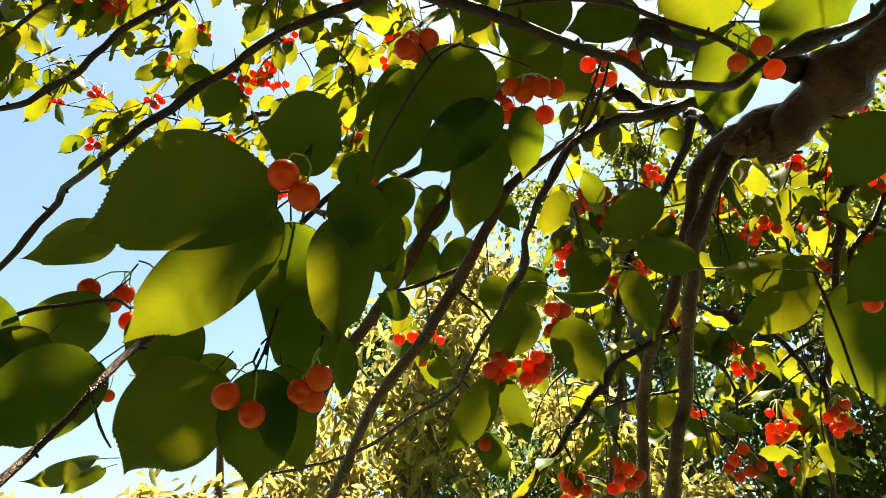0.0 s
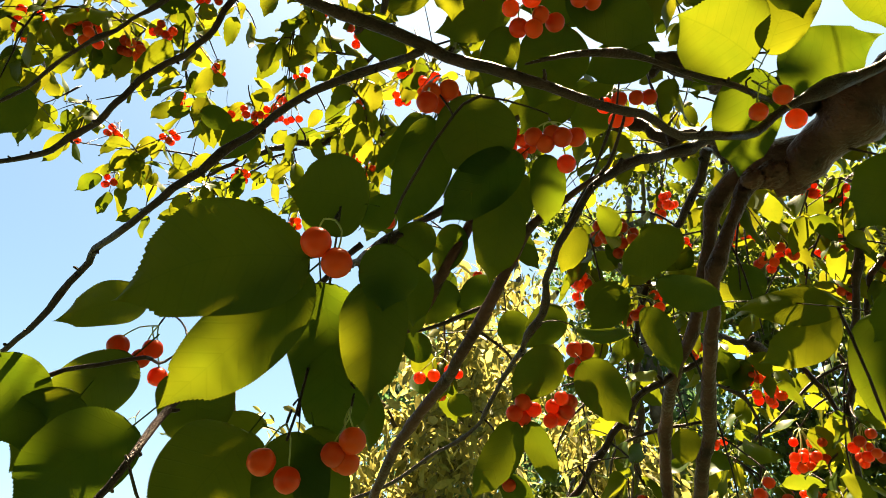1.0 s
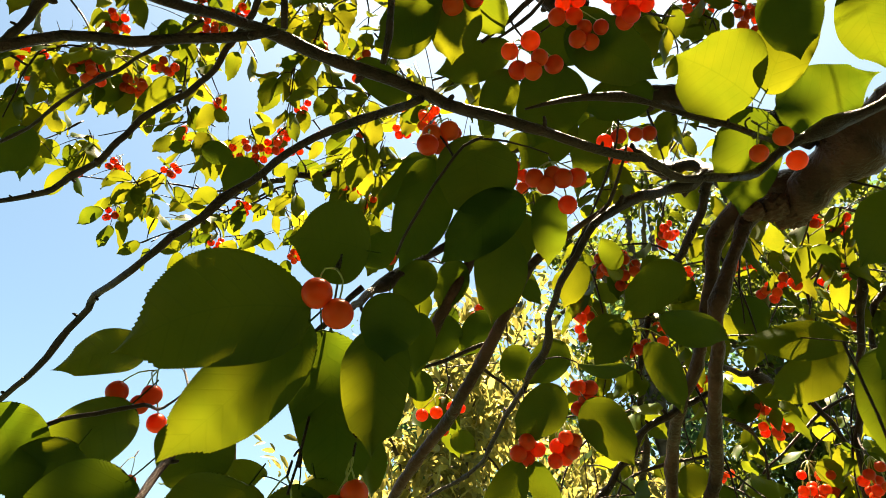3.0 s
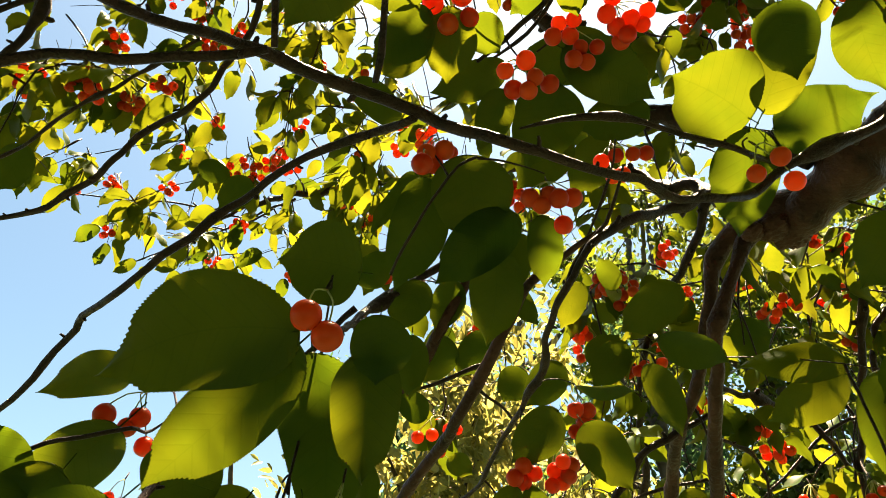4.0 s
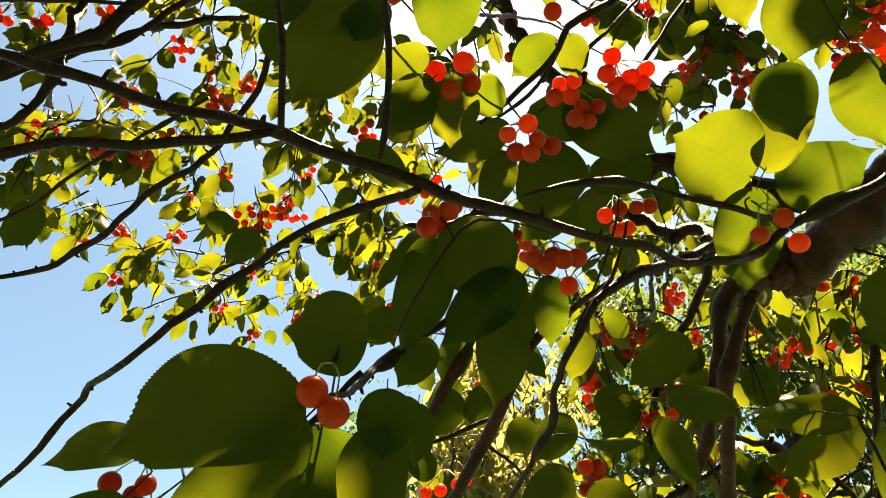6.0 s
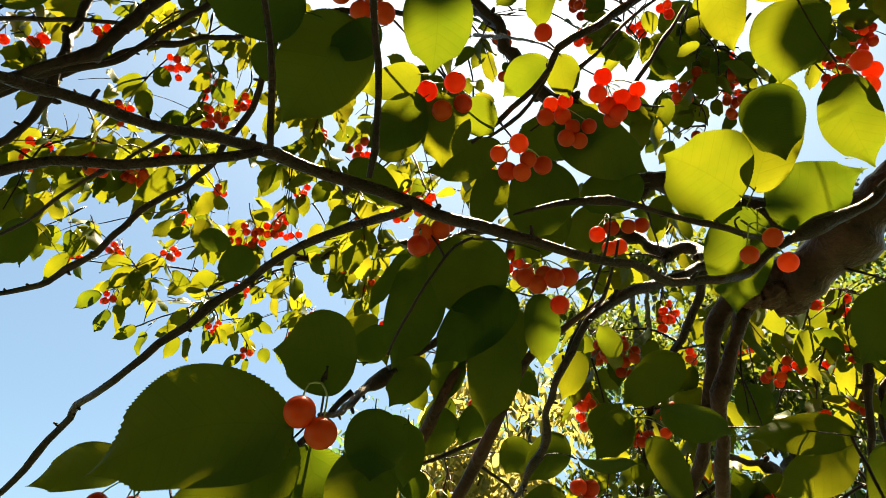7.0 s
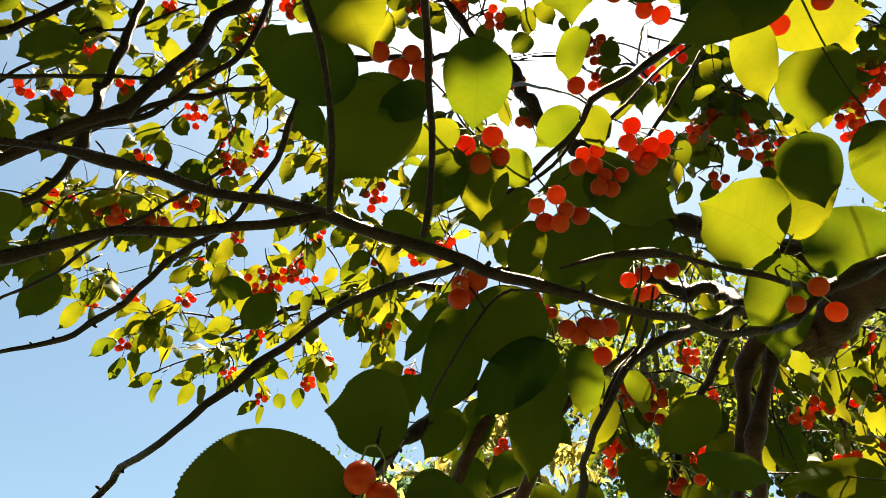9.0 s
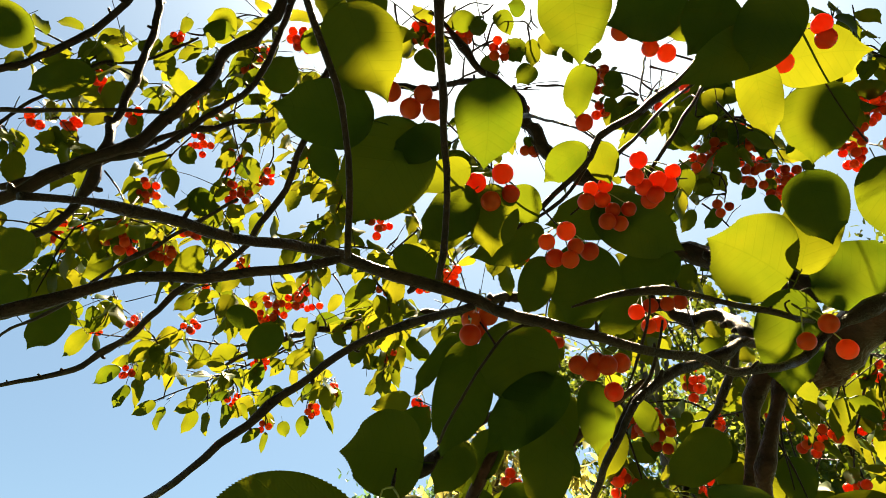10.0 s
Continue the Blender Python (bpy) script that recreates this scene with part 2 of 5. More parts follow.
def ball_mesh(name, radius, mat):
    """A round fruit, dimpled at the stalk and slightly uneven."""
    bm = bmesh.new()
    bmesh.ops.create_uvsphere(bm, u_segments=28, v_segments=20, radius=radius)
    for v in bm.verts:
        d = v.co.normalized()
        v.co *= 1 + 0.03 * noise.noise(d * 1.7 + Vector((radius * 9e3, 0, 0)))
        if d.z > 0.8:
            v.co.z -= radius * 0.5 * (d.z - 0.8)
    for f in bm.faces:
        f.smooth = True
    mesh = bpy.data.meshes.new(name)
    bm.to_mesh(mesh)
    mesh.materials.append(mat)
    return mesh


CHERRIES = [ball_mesh("cherry", 0.0045 * s, FRUIT) for s in (0.93, 1.0, 1.06)]


def knot(middle, radius):
    """A wrinkled swelling where a limb was cut."""
    bm = bmesh.new()
    bmesh.ops.create_icosphere(bm, subdivisions=4, radius=radius)
    for v in bm.verts:
        d = v.co.normalized()
        ridge = 1 - abs(noise.noise(Vector((d.x * 4, d.y * 4, d.z * 1.5))))
        v.co *= 0.75 + 0.3 * ridge + 0.15 * noise.noise(d * 9)
        v.co.z *= 0.8
    for f in bm.faces:
        f.smooth = True
    mesh = bpy.data.meshes.new("knot")
    bm.to_mesh(mesh)
    mesh.materials.append(BARK)
    part("knot", mesh, tree, "wrinkled bark knot").location = middle


def hang_fruit(knot, places, size=1.0):
    """Fruits on thin green stalks that leave one woody spur."""
    counter[0] += 1
    rnd = random.Random(counter[0])
    v, f = tube_data([(*(knot + Vector((0, 0.004, 0.006))), 0.0004), (*(knot + Vector((0, 0.002, 0.003))), 0.0005), (*knot, 0.0004)], 6, 0.002, 0.2, counter[0])
    spur = part("fruit_spur", smooth_mesh("fruit_spur", v, f, TWIG), tree, "short woody spur with red cherries")
    for p in places:
        top = p + Vector((0, 0, 0.0036))
        mid = (top + knot) / 2 + Vector((rnd.uniform(-.002, .002), rnd.uniform(-.002, .002), 0.002))
        v, f = tube_data([(*knot, 0.0004), (*mid, 0.00028), (*top, 0.00035)], 5, 0.004, 0.05)
        part("stalk", smooth_mesh("stalk", v, f, STALK), spur)
        c = part("cherry", rnd.choice(CHERRIES), spur)
        c.matrix_basis = pose(*p, rnd.uniform(-25, 25), rnd.uniform(-25, 25), rnd.uniform(0, 360)) @ Matrix.Scale(size, 4)
    return spur


def fruit_cluster(*places, size=1.0):
    places = [Vector(p) for p in places]
    mid = sum(places, Vector()) / len(places)
    top = max(p.z for p in places)
    knot = Vector((mid.x, mid.y + 0.008, top + 0.014))
    hang_fruit(knot, places, size)
    end = knot + Vector((0, 0.004, 0.008))
    near = min(wood_points, key=lambda p: (p - end).length)
    if (near - end).length < 0.12:
        twig((*near, 0.0006), (*(near.lerp(end, 0.35) + Vector((0, 0.003, 0.004))), 0.0005), (*(near.lerp(end, 0.7) + Vector((0, 0.003, 0.004))), 0.0004), (*end, 0.0004))


small_leaves = [leaf_data(0.038, 0.0205, 0.25, c, 14, 70 + i, 0.05, 0.3) for i, c in enumerate((0.1, 0.35, -0.1, 0.5, 0.2))]
small_meshes = [smooth_mesh("leaf", d[0], d[1], LEAF, d[2]) for d in small_leaves]
loose = [[], [], []]
single = [0]
taken = []


def small_leaf(base, along, normal, size):
    counter[0] += 1
    kind = counter[0] % len(small_leaves)
    m = facing(base, along, normal) @ Matrix.Scale(size, 4)
    if single[0] < 90:
        single[0] += 1
        part("leaf", small_meshes[kind], tree).matrix_basis = m
        return
    verts, faces, uvs = small_leaves[kind]
    k = len(loose[0])
    loose[0].extend(m @ Vector(v) for v in verts)
    loose[1].extend(tuple(i + k for i in f) for f in faces)
    loose[2].extend(uvs)


def shades(above, p, long):
    """Whether something at one place would keep the sun from a leaf at p."""
    gap = above - p
    high = gap.dot(SUN)
    return high > 0.01 and (gap - SUN * high).length < 0.34 * long + 0.016


def spray(end, count, reach):
    """A thin shoot from the nearest wood to end, with hanging leaves along it."""
    counter[0] += 1
    rnd = random.Random(counter[0] * 7 + 1)
    near = sorted(wood_points, key=lambda p: (p - end).length - 0.25 * (p.z - end.z))[rnd.randrange(3)]
    gap = end - near
    if gap.length > 0.06:
        near = end - gap.normalized() * 0.06 + Vector((0, 0, 0.03))
        gap = end - near
    mid = near + gap * 0.5 + Vector((rnd.uniform(-1, 1), rnd.uniform(-1, 1), rnd.uniform(0, 1.4))) * 0.12 * gap.length
    twig((*near, 0.001), (*mid, 0.0008), (*end, 0.0005))
    if rnd.random() < 0.6:
        off = mid + Vector((rnd.gauss(0, 1), rnd.gauss(0, 1), rnd.gauss(-0.3, 0.8))) * 0.035
        twig((*mid, 0.0005), (*(mid.lerp(off, 0.5) + Vector((0, 0, 0.003))), 0.0004), (*off, 0.0003))
    for i in range(count):
        t = rnd.uniform(0.35, 1.0)
        p = near.lerp(mid, t * 2) if t < 0.5 else mid.lerp(end, t * 2 - 1)
        along = Vector((rnd.gauss(-0.1, 0.55), rnd.gauss(0, 0.45), rnd.gauss(-0.85, 0.4)))
        normal = Vector((rnd.gauss(0, 0.6), rnd.gauss(0.2, 0.6), rnd.gauss(0.8, 0.5)))
        base = p + along.normalized() * reach * rnd.uniform(0.2, 0.5)
        middle = base + along.normalized() * 0.018
        if any(shades(middle, p, l) for p, l, _, _ in lit):
            continue
        if all((middle - q).length > 0.017 for q in taken):
            taken.append(middle)
            small_leaf(base, along, normal, rnd.uniform(0.6, 1.08))


def bunch(mid, count, spread, leaves=6):
    """A bunch of fruit at the end of a leafy shoot."""
    mid = Vector(mid)
    rnd = random.Random(int(mid.x * 9e4) + int(mid.z * 7e4))
    knot = mid + Vector((0, 0, spread + 0.008))
    places = []
    for _ in range(400):
        p = mid + Vector((rnd.uniform(-1, 1), rnd.uniform(-1, 1), rnd.uniform(-1, 1))) * spread
        if all((p - q).length > 0.0082 for q in places) and (p - mid).length < spread * 1.1:
            places.append(p)
        if len(places) == count:
            break
    spray(knot, leaves, 0.03)
    hang_fruit(knot, places)


def shoot(end):
    spray(Vector(end), 10, 0.02)


def outer_leaf(base, tip, width):
    """A single leaf on a short stalk at the outer end of a branch."""
    counter[0] += 1
    base, tip = Vector(base), Vector(tip)
    rnd = random.Random(counter[0])
    along = tip - base
    normal = Vector((rnd.gauss(0, 0.25), -0.8 + rnd.gauss(0, 0.2), -0.6 + rnd.gauss(0, 0.2)))
    data = leaf_data(along.length, width, rnd.choice((-0.3, 0.25)), rnd.uniform(-0.1, 0.4), 26, counter[0], 0.04, 0.35)
    part("leaf", smooth_mesh("leaf", data[0], data[1], LEAF, data[2]), tree).matrix_basis = facing(base, along, normal)
    stalk = base - along.normalized() * along.length * 0.3
    near = min(wood_points, key=lambda p: (p - stalk).length)
    if 0.004 < (near - stalk).length < 0.035:
        mid = near.lerp(stalk, 0.5) + Vector((rnd.uniform(-1, 1), rnd.uniform(-1, 1), rnd.uniform(0, 1))) * 0.15 * (near - stalk).length
        twig((*near, 0.0009), (*mid, 0.0007), (*stalk, 0.0005))
    taken.append((base + tip) / 2)


bough((0.209, 0.241, 1.750, 0.0024), (0.167, 0.241, 1.726, 0.0022), (0.136, 0.245, 1.710, 0.0019), (0.115, 0.247, 1.697, 0.0019), (0.096, 0.238, 1.687, 0.0018), (0.077, 0.228, 1.681, 0.0016), (0.059, 0.216, 1.681, 0.0016), (0.037, 0.205, 1.677, 0.0016), (0.017, 0.199, 1.679, 0.0018), (-0.002, 0.196, 1.684, 0.0020), (-0.016, 0.194, 1.691, 0.0021), (-0.029, 0.189, 1.693, 0.0022), (-0.044, 0.183, 1.696, 0.0022), (-0.056, 0.178, 1.698, 0.0020), (-0.066, 0.169, 1.696, 0.0019), (-0.075, 0.156, 1.687, 0.0016), (-0.084, 0.143, 1.680, 0.0014), (-0.093, 0.132, 1.673, 0.0012), (-0.101, 0.123, 1.669, 0.0011), (-0.106, 0.114, 1.663, 0.0009), (-0.112, 0.101, 1.653, 0.0008))
twig((-0.054, 0.154, 1.679, 0.0010), (-0.054, 0.145, 1.689, 0.0010), (-0.054, 0.135, 1.700, 0.0010), (-0.055, 0.119, 1.714, 0.0011), (-0.059, 0.106, 1.725, 0.0011), (-0.062, 0.096, 1.734, 0.0011))
twig((-0.030, 0.175, 1.687, 0.0010), (-0.026, 0.162, 1.698, 0.0011), (-0.024, 0.149, 1.710, 0.0011), (-0.025, 0.132, 1.722, 0.0012), (-0.025, 0.117, 1.735, 0.0014), (-0.025, 0.102, 1.749, 0.0014))
bough((-0.057, 0.155, 1.681, 0.0012), (-0.073, 0.154, 1.676, 0.0014), (-0.088, 0.151, 1.672, 0.0014), (-0.114, 0.144, 1.665, 0.0015), (-0.128, 0.139, 1.655, 0.0016), (-0.144, 0.134, 1.649, 0.0016))
branch((-0.121, 0.225, 2.057, 0.0046), (-0.143, 0.237, 2.013, 0.0043), (-0.177, 0.250, 1.953, 0.0040), (-0.204, 0.257, 1.901, 0.0040), (-0.230, 0.255, 1.871, 0.0036), (-0.259, 0.256, 1.855, 0.0031), (-0.286, 0.257, 1.837, 0.0027), (-0.318, 0.257, 1.822, 0.0027))
branch((-0.248, 0.232, 2.072, 0.0029), (-0.246, 0.253, 2.021, 0.0030), (-0.244, 0.259, 1.984, 0.0029), (-0.252, 0.269, 1.929, 0.0030), (-0.250, 0.275, 1.893, 0.0031), (-0.276, 0.296, 1.854, 0.0027), (-0.309, 0.299, 1.835, 0.0025), (-0.342, 0.307, 1.825, 0.0025))
branch((-0.130, 0.230, 2.051, 0.0025), (-0.140, 0.246, 2.003, 0.0023), (-0.165, 0.267, 1.950, 0.0022), (-0.194, 0.270, 1.916, 0.0021), (-0.213, 0.275, 1.895, 0.0021), (-0.249, 0.272, 1.881, 0.0021), (-0.300, 0.267, 1.855, 0.0017))
branch((-0.171, 0.336, 2.008, 0.0020), (-0.203, 0.320, 1.979, 0.0022), (-0.240, 0.311, 1.958, 0.0021), (-0.272, 0.303, 1.921, 0.0020), (-0.312, 0.300, 1.893, 0.0020))
branch((-0.250, 0.226, 2.049, 0.0025), (-0.287, 0.252, 2.020, 0.0027), (-0.314, 0.253, 1.988, 0.0026), (-0.345, 0.252, 1.973, 0.0026), (-0.370, 0.250, 1.960, 0.0025))
twig((-0.237, 0.291, 2.068, 0.0010), (-0.282, 0.298, 2.044, 0.0013), (-0.314, 0.292, 2.034, 0.0015), (-0.354, 0.299, 1.995, 0.0014), (-0.375, 0.304, 1.974, 0.0014))
twig((-0.217, 0.271, 1.928, 0.0013), (-0.263, 0.268, 1.930, 0.0015), (-0.332, 0.263, 1.932, 0.0017), (-0.356, 0.263, 1.931, 0.0017))
branch((-0.205, 0.292, 1.615, 0.0012), (-0.191, 0.285, 1.624, 0.0012), (-0.176, 0.277, 1.633, 0.0013), (-0.167, 0.273, 1.642, 0.0013), (-0.157, 0.267, 1.649, 0.0014), (-0.152, 0.260, 1.651, 0.0014), (-0.137, 0.248, 1.651, 0.0014), (-0.126, 0.240, 1.656, 0.0014), (-0.115, 0.234, 1.664, 0.0014), (-0.105, 0.232, 1.670, 0.0014), (-0.096, 0.230, 1.677, 0.0015), (-0.086, 0.228, 1.683, 0.0015), (-0.070, 0.221, 1.688, 0.0015), (-0.053, 0.214, 1.694, 0.0016), (-0.033, 0.207, 1.696, 0.0016), (-0.017, 0.195, 1.692, 0.0015))
branch((-0.366, 0.394, 1.789, 0.0014), (-0.342, 0.391, 1.793, 0.0014), (-0.302, 0.391, 1.802, 0.0020), (-0.269, 0.385, 1.817, 0.0023), (-0.240, 0.372, 1.832, 0.0023), (-0.218, 0.364, 1.850, 0.0023), (-0.182, 0.354, 1.870, 0.0023), (-0.167, 0.343, 1.890, 0.0024), (-0.150, 0.331, 1.911, 0.0024), (-0.135, 0.311, 1.933, 0.0024), (-0.125, 0.295, 1.966, 0.0024), (-0.112, 0.275, 2.003, 0.0028), (-0.106, 0.249, 2.031, 0.0028))
twig((-0.355, 0.383, 1.830, 0.0009), (-0.346, 0.380, 1.834, 0.0011), (-0.309, 0.371, 1.846, 0.0013), (-0.272, 0.355, 1.864, 0.0013), (-0.230, 0.343, 1.880, 0.0013), (-0.180, 0.326, 1.900, 0.0013))
branch((-0.331, 0.715, 2.018, 0.0021), (-0.266, 0.682, 2.026, 0.0030), (-0.191, 0.659, 2.025, 0.0039), (-0.122, 0.656, 2.032, 0.0048), (-0.073, 0.654, 2.037, 0.0053), (-0.004, 0.651, 2.043, 0.0059), (0.092, 0.612, 2.016, 0.0064), (0.204, 0.527, 1.921, 0.0060), (0.232, 0.452, 1.826, 0.0055))
twig((-0.526, 0.701, 2.068, 0.0008), (-0.452, 0.711, 2.061, 0.0010), (-0.385, 0.716, 2.059, 0.0012), (-0.322, 0.716, 2.046, 0.0014), (-0.255, 0.689, 2.034, 0.0015))
twig((-0.470, 0.781, 1.999, 0.0008), (-0.381, 0.755, 2.016, 0.0010), (-0.317, 0.735, 2.026, 0.0012), (-0.209, 0.679, 2.033, 0.0015))
twig((-0.399, 0.750, 2.035, 0.0006), (-0.343, 0.754, 2.019, 0.0010), (-0.302, 0.736, 2.025, 0.0012), (-0.243, 0.703, 2.035, 0.0014))
branch((-0.041, 0.317, 2.137, 0.0015), (-0.021, 0.333, 2.121, 0.0024), (0.008, 0.355, 2.084, 0.0032), (0.042, 0.372, 2.052, 0.0053), (0.060, 0.390, 2.018, 0.0066), (0.098, 0.411, 1.969, 0.0080), (0.146, 0.417, 1.920, 0.0087), (0.175, 0.413, 1.896, 0.0090), (0.206, 0.382, 1.842, 0.0090), (0.228, 0.370, 1.812, 0.0090))
branch((-0.231, 0.465, 2.234, 0.0019), (-0.190, 0.465, 2.236, 0.0026), (-0.135, 0.466, 2.238, 0.0033), (-0.066, 0.469, 2.237, 0.0033), (0.008, 0.441, 2.197, 0.0035), (0.044, 0.384, 2.069, 0.0029))
branch((0.125, 0.190, 1.870, 0.0023), (0.103, 0.200, 1.843, 0.0023), (0.076, 0.207, 1.820, 0.0020), (0.059, 0.207, 1.804, 0.0019), (0.045, 0.211, 1.799, 0.0018), (0.040, 0.217, 1.792, 0.0014), (0.030, 0.232, 1.790, 0.0014), (0.018, 0.239, 1.782, 0.0012), (0.005, 0.245, 1.775, 0.0008))
twig((0.102, 0.207, 1.836, 0.0006), (0.085, 0.214, 1.827, 0.0008), (0.067, 0.226, 1.814, 0.0008), (0.058, 0.230, 1.809, 0.0008), (0.047, 0.250, 1.802, 0.0006), (0.035, 0.256, 1.794, 0.0005))
twig((0.056, 0.244, 1.838, 0.0007), (0.045, 0.261, 1.877, 0.0007), (0.031, 0.317, 1.964, 0.0012), (0.015, 0.362, 2.032, 0.0016))
twig((0.303, 0.430, 2.149, 0.0015), (0.280, 0.453, 2.123, 0.0019), (0.236, 0.477, 2.095, 0.0019), (0.211, 0.511, 2.086, 0.0015))
twig((0.168, 0.307, 1.981, 0.0012), (0.147, 0.328, 1.957, 0.0015), (0.128, 0.347, 1.936, 0.0015), (0.121, 0.358, 1.923, 0.0012))
limb((0.316, 0.289, 1.848, 0.0134), (0.287, 0.317, 1.835, 0.0141), (0.270, 0.346, 1.823, 0.0148), (0.255, 0.367, 1.815, 0.0151), (0.238, 0.389, 1.805, 0.0153), (0.224, 0.405, 1.796, 0.0143), (0.209, 0.417, 1.793, 0.0113))
trunk((0.231, 0.401, 1.803, 0.0133), (0.209, 0.413, 1.802, 0.0109), (0.194, 0.419, 1.789, 0.0068), (0.183, 0.424, 1.769, 0.0047), (0.173, 0.429, 1.747, 0.0046), (0.167, 0.441, 1.725, 0.0046), (0.165, 0.472, 1.688, 0.0046), (0.172, 0.518, 1.644, 0.0048), (0.169, 0.574, 1.581, 0.0053), (0.173, 0.709, 1.453, 0.0070), (0.202, 1.016, 1.172, 0.0107))
trunk((0.217, 0.411, 1.806, 0.0102), (0.191, 0.425, 1.798, 0.0069), (0.179, 0.439, 1.784, 0.0063), (0.173, 0.450, 1.762, 0.0043), (0.168, 0.468, 1.739, 0.0043), (0.165, 0.494, 1.710, 0.0045), (0.156, 0.517, 1.688, 0.0045), (0.157, 0.563, 1.666, 0.0048), (0.158, 0.590, 1.636, 0.0049), (0.166, 0.627, 1.587, 0.0050), (0.191, 0.757, 1.449, 0.0063), (0.235, 1.044, 1.163, 0.0100))
branch((0.018, 0.212, 1.701, 0.0004), (0.034, 0.214, 1.707, 0.0010), (0.055, 0.217, 1.712, 0.0013), (0.074, 0.225, 1.712, 0.0011), (0.094, 0.232, 1.712, 0.0013), (0.112, 0.239, 1.712, 0.0013), (0.134, 0.259, 1.722, 0.0011))
branch((0.171, 0.357, 1.778, 0.0030), (0.138, 0.342, 1.763, 0.0030), (0.102, 0.328, 1.745, 0.0029), (0.078, 0.322, 1.734, 0.0029), (0.063, 0.317, 1.721, 0.0021), (0.055, 0.329, 1.708, 0.0018), (0.047, 0.339, 1.700, 0.0018), (0.043, 0.365, 1.694, 0.0019), (0.043, 0.392, 1.686, 0.0021), (0.033, 0.421, 1.673, 0.0018), (0.020, 0.461, 1.661, 0.0016), (0.002, 0.505, 1.642, 0.0014), (-0.032, 0.545, 1.629, 0.0014), (-0.092, 0.609, 1.613, 0.0016), (-0.156, 0.647, 1.604, 0.0013))
twig((0.078, 0.291, 1.750, 0.0006), (0.075, 0.303, 1.739, 0.0009), (0.070, 0.313, 1.730, 0.0011), (0.059, 0.323, 1.721, 0.0010), (0.050, 0.338, 1.703, 0.0008))
limb((0.075, 0.335, 1.742, 0.0015), (0.063, 0.338, 1.735, 0.0017), (0.049, 0.347, 1.728, 0.0022), (0.034, 0.353, 1.717, 0.0029), (0.023, 0.371, 1.704, 0.0033), (0.007, 0.389, 1.680, 0.0034), (-0.007, 0.405, 1.660, 0.0034), (-0.019, 0.423, 1.647, 0.0036), (-0.041, 0.445, 1.625, 0.0034), (-0.056, 0.467, 1.605, 0.0032), (-0.077, 0.508, 1.569, 0.0033), (-0.099, 0.551, 1.530, 0.0036))
limb((0.004, 0.427, 1.769, 0.0036), (-0.015, 0.433, 1.736, 0.0041), (-0.035, 0.458, 1.709, 0.0042), (-0.055, 0.480, 1.688, 0.0043), (-0.077, 0.502, 1.666, 0.0039), (-0.095, 0.533, 1.649, 0.0034), (-0.130, 0.607, 1.616, 0.0029))
branch((0.177, 0.514, 1.694, 0.0022), (0.152, 0.519, 1.684, 0.0027), (0.130, 0.525, 1.672, 0.0027), (0.116, 0.535, 1.653, 0.0027), (0.097, 0.546, 1.631, 0.0027), (0.071, 0.563, 1.599, 0.0027), (0.054, 0.577, 1.572, 0.0027))
twig((0.191, 0.585, 1.668, 0.0013), (0.146, 0.599, 1.661, 0.0016), (0.125, 0.615, 1.651, 0.0013), (0.122, 0.639, 1.626, 0.0008))
branch((0.197, 0.550, 1.735, 0.0020), (0.245, 0.585, 1.733, 0.0025), (0.290, 0.610, 1.730, 0.0025), (0.311, 0.619, 1.713, 0.0025), (0.332, 0.631, 1.692, 0.0022), (0.363, 0.643, 1.671, 0.0018))
twig((0.362, 0.610, 1.732, 0.0014), (0.336, 0.613, 1.725, 0.0017), (0.311, 0.619, 1.713, 0.0017), (0.283, 0.632, 1.688, 0.0014), (0.260, 0.644, 1.665, 0.0011))
twig((0.202, 0.571, 1.695, 0.0015), (0.227, 0.593, 1.696, 0.0016), (0.246, 0.610, 1.686, 0.0013), (0.254, 0.624, 1.660, 0.0013), (0.252, 0.640, 1.629, 0.0011))
branch((0.362, 0.500, 1.834, 0.0026), (0.341, 0.517, 1.822, 0.0030), (0.338, 0.544, 1.793, 0.0031), (0.335, 0.581, 1.745, 0.0031), (0.337, 0.616, 1.699, 0.0033), (0.348, 0.657, 1.643, 0.0029), (0.354, 0.686, 1.589, 0.0029))
branch((0.396, 0.549, 1.849, 0.0022), (0.382, 0.566, 1.817, 0.0029), (0.364, 0.578, 1.794, 0.0029), (0.362, 0.599, 1.753, 0.0029))
branch((0.184, 0.438, 1.838, 0.0034), (0.178, 0.470, 1.821, 0.0035), (0.172, 0.510, 1.810, 0.0032), (0.160, 0.554, 1.790, 0.0030), (0.156, 0.593, 1.759, 0.0030), (0.164, 0.686, 1.690, 0.0034), (0.172, 0.791, 1.597, 0.0037))
twig((0.266, 0.452, 1.815, 0.0014), (0.227, 0.453, 1.812, 0.0014), (0.206, 0.456, 1.806, 0.0012))
twig((0.283, 0.497, 1.836, 0.0008), (0.299, 0.553, 1.838, 0.0008), (0.293, 0.587, 1.816, 0.0009), (0.291, 0.629, 1.801, 0.0008))
twig((0.252, 0.541, 1.860, 0.0008), (0.234, 0.570, 1.848, 0.0009), (0.204, 0.609, 1.859, 0.0009), (0.180, 0.645, 1.874, 0.0008))
twig((0.340, 0.534, 1.876, 0.0011), (0.335, 0.570, 1.850, 0.0012), (0.330, 0.608, 1.822, 0.0009), (0.330, 0.654, 1.776, 0.0009))
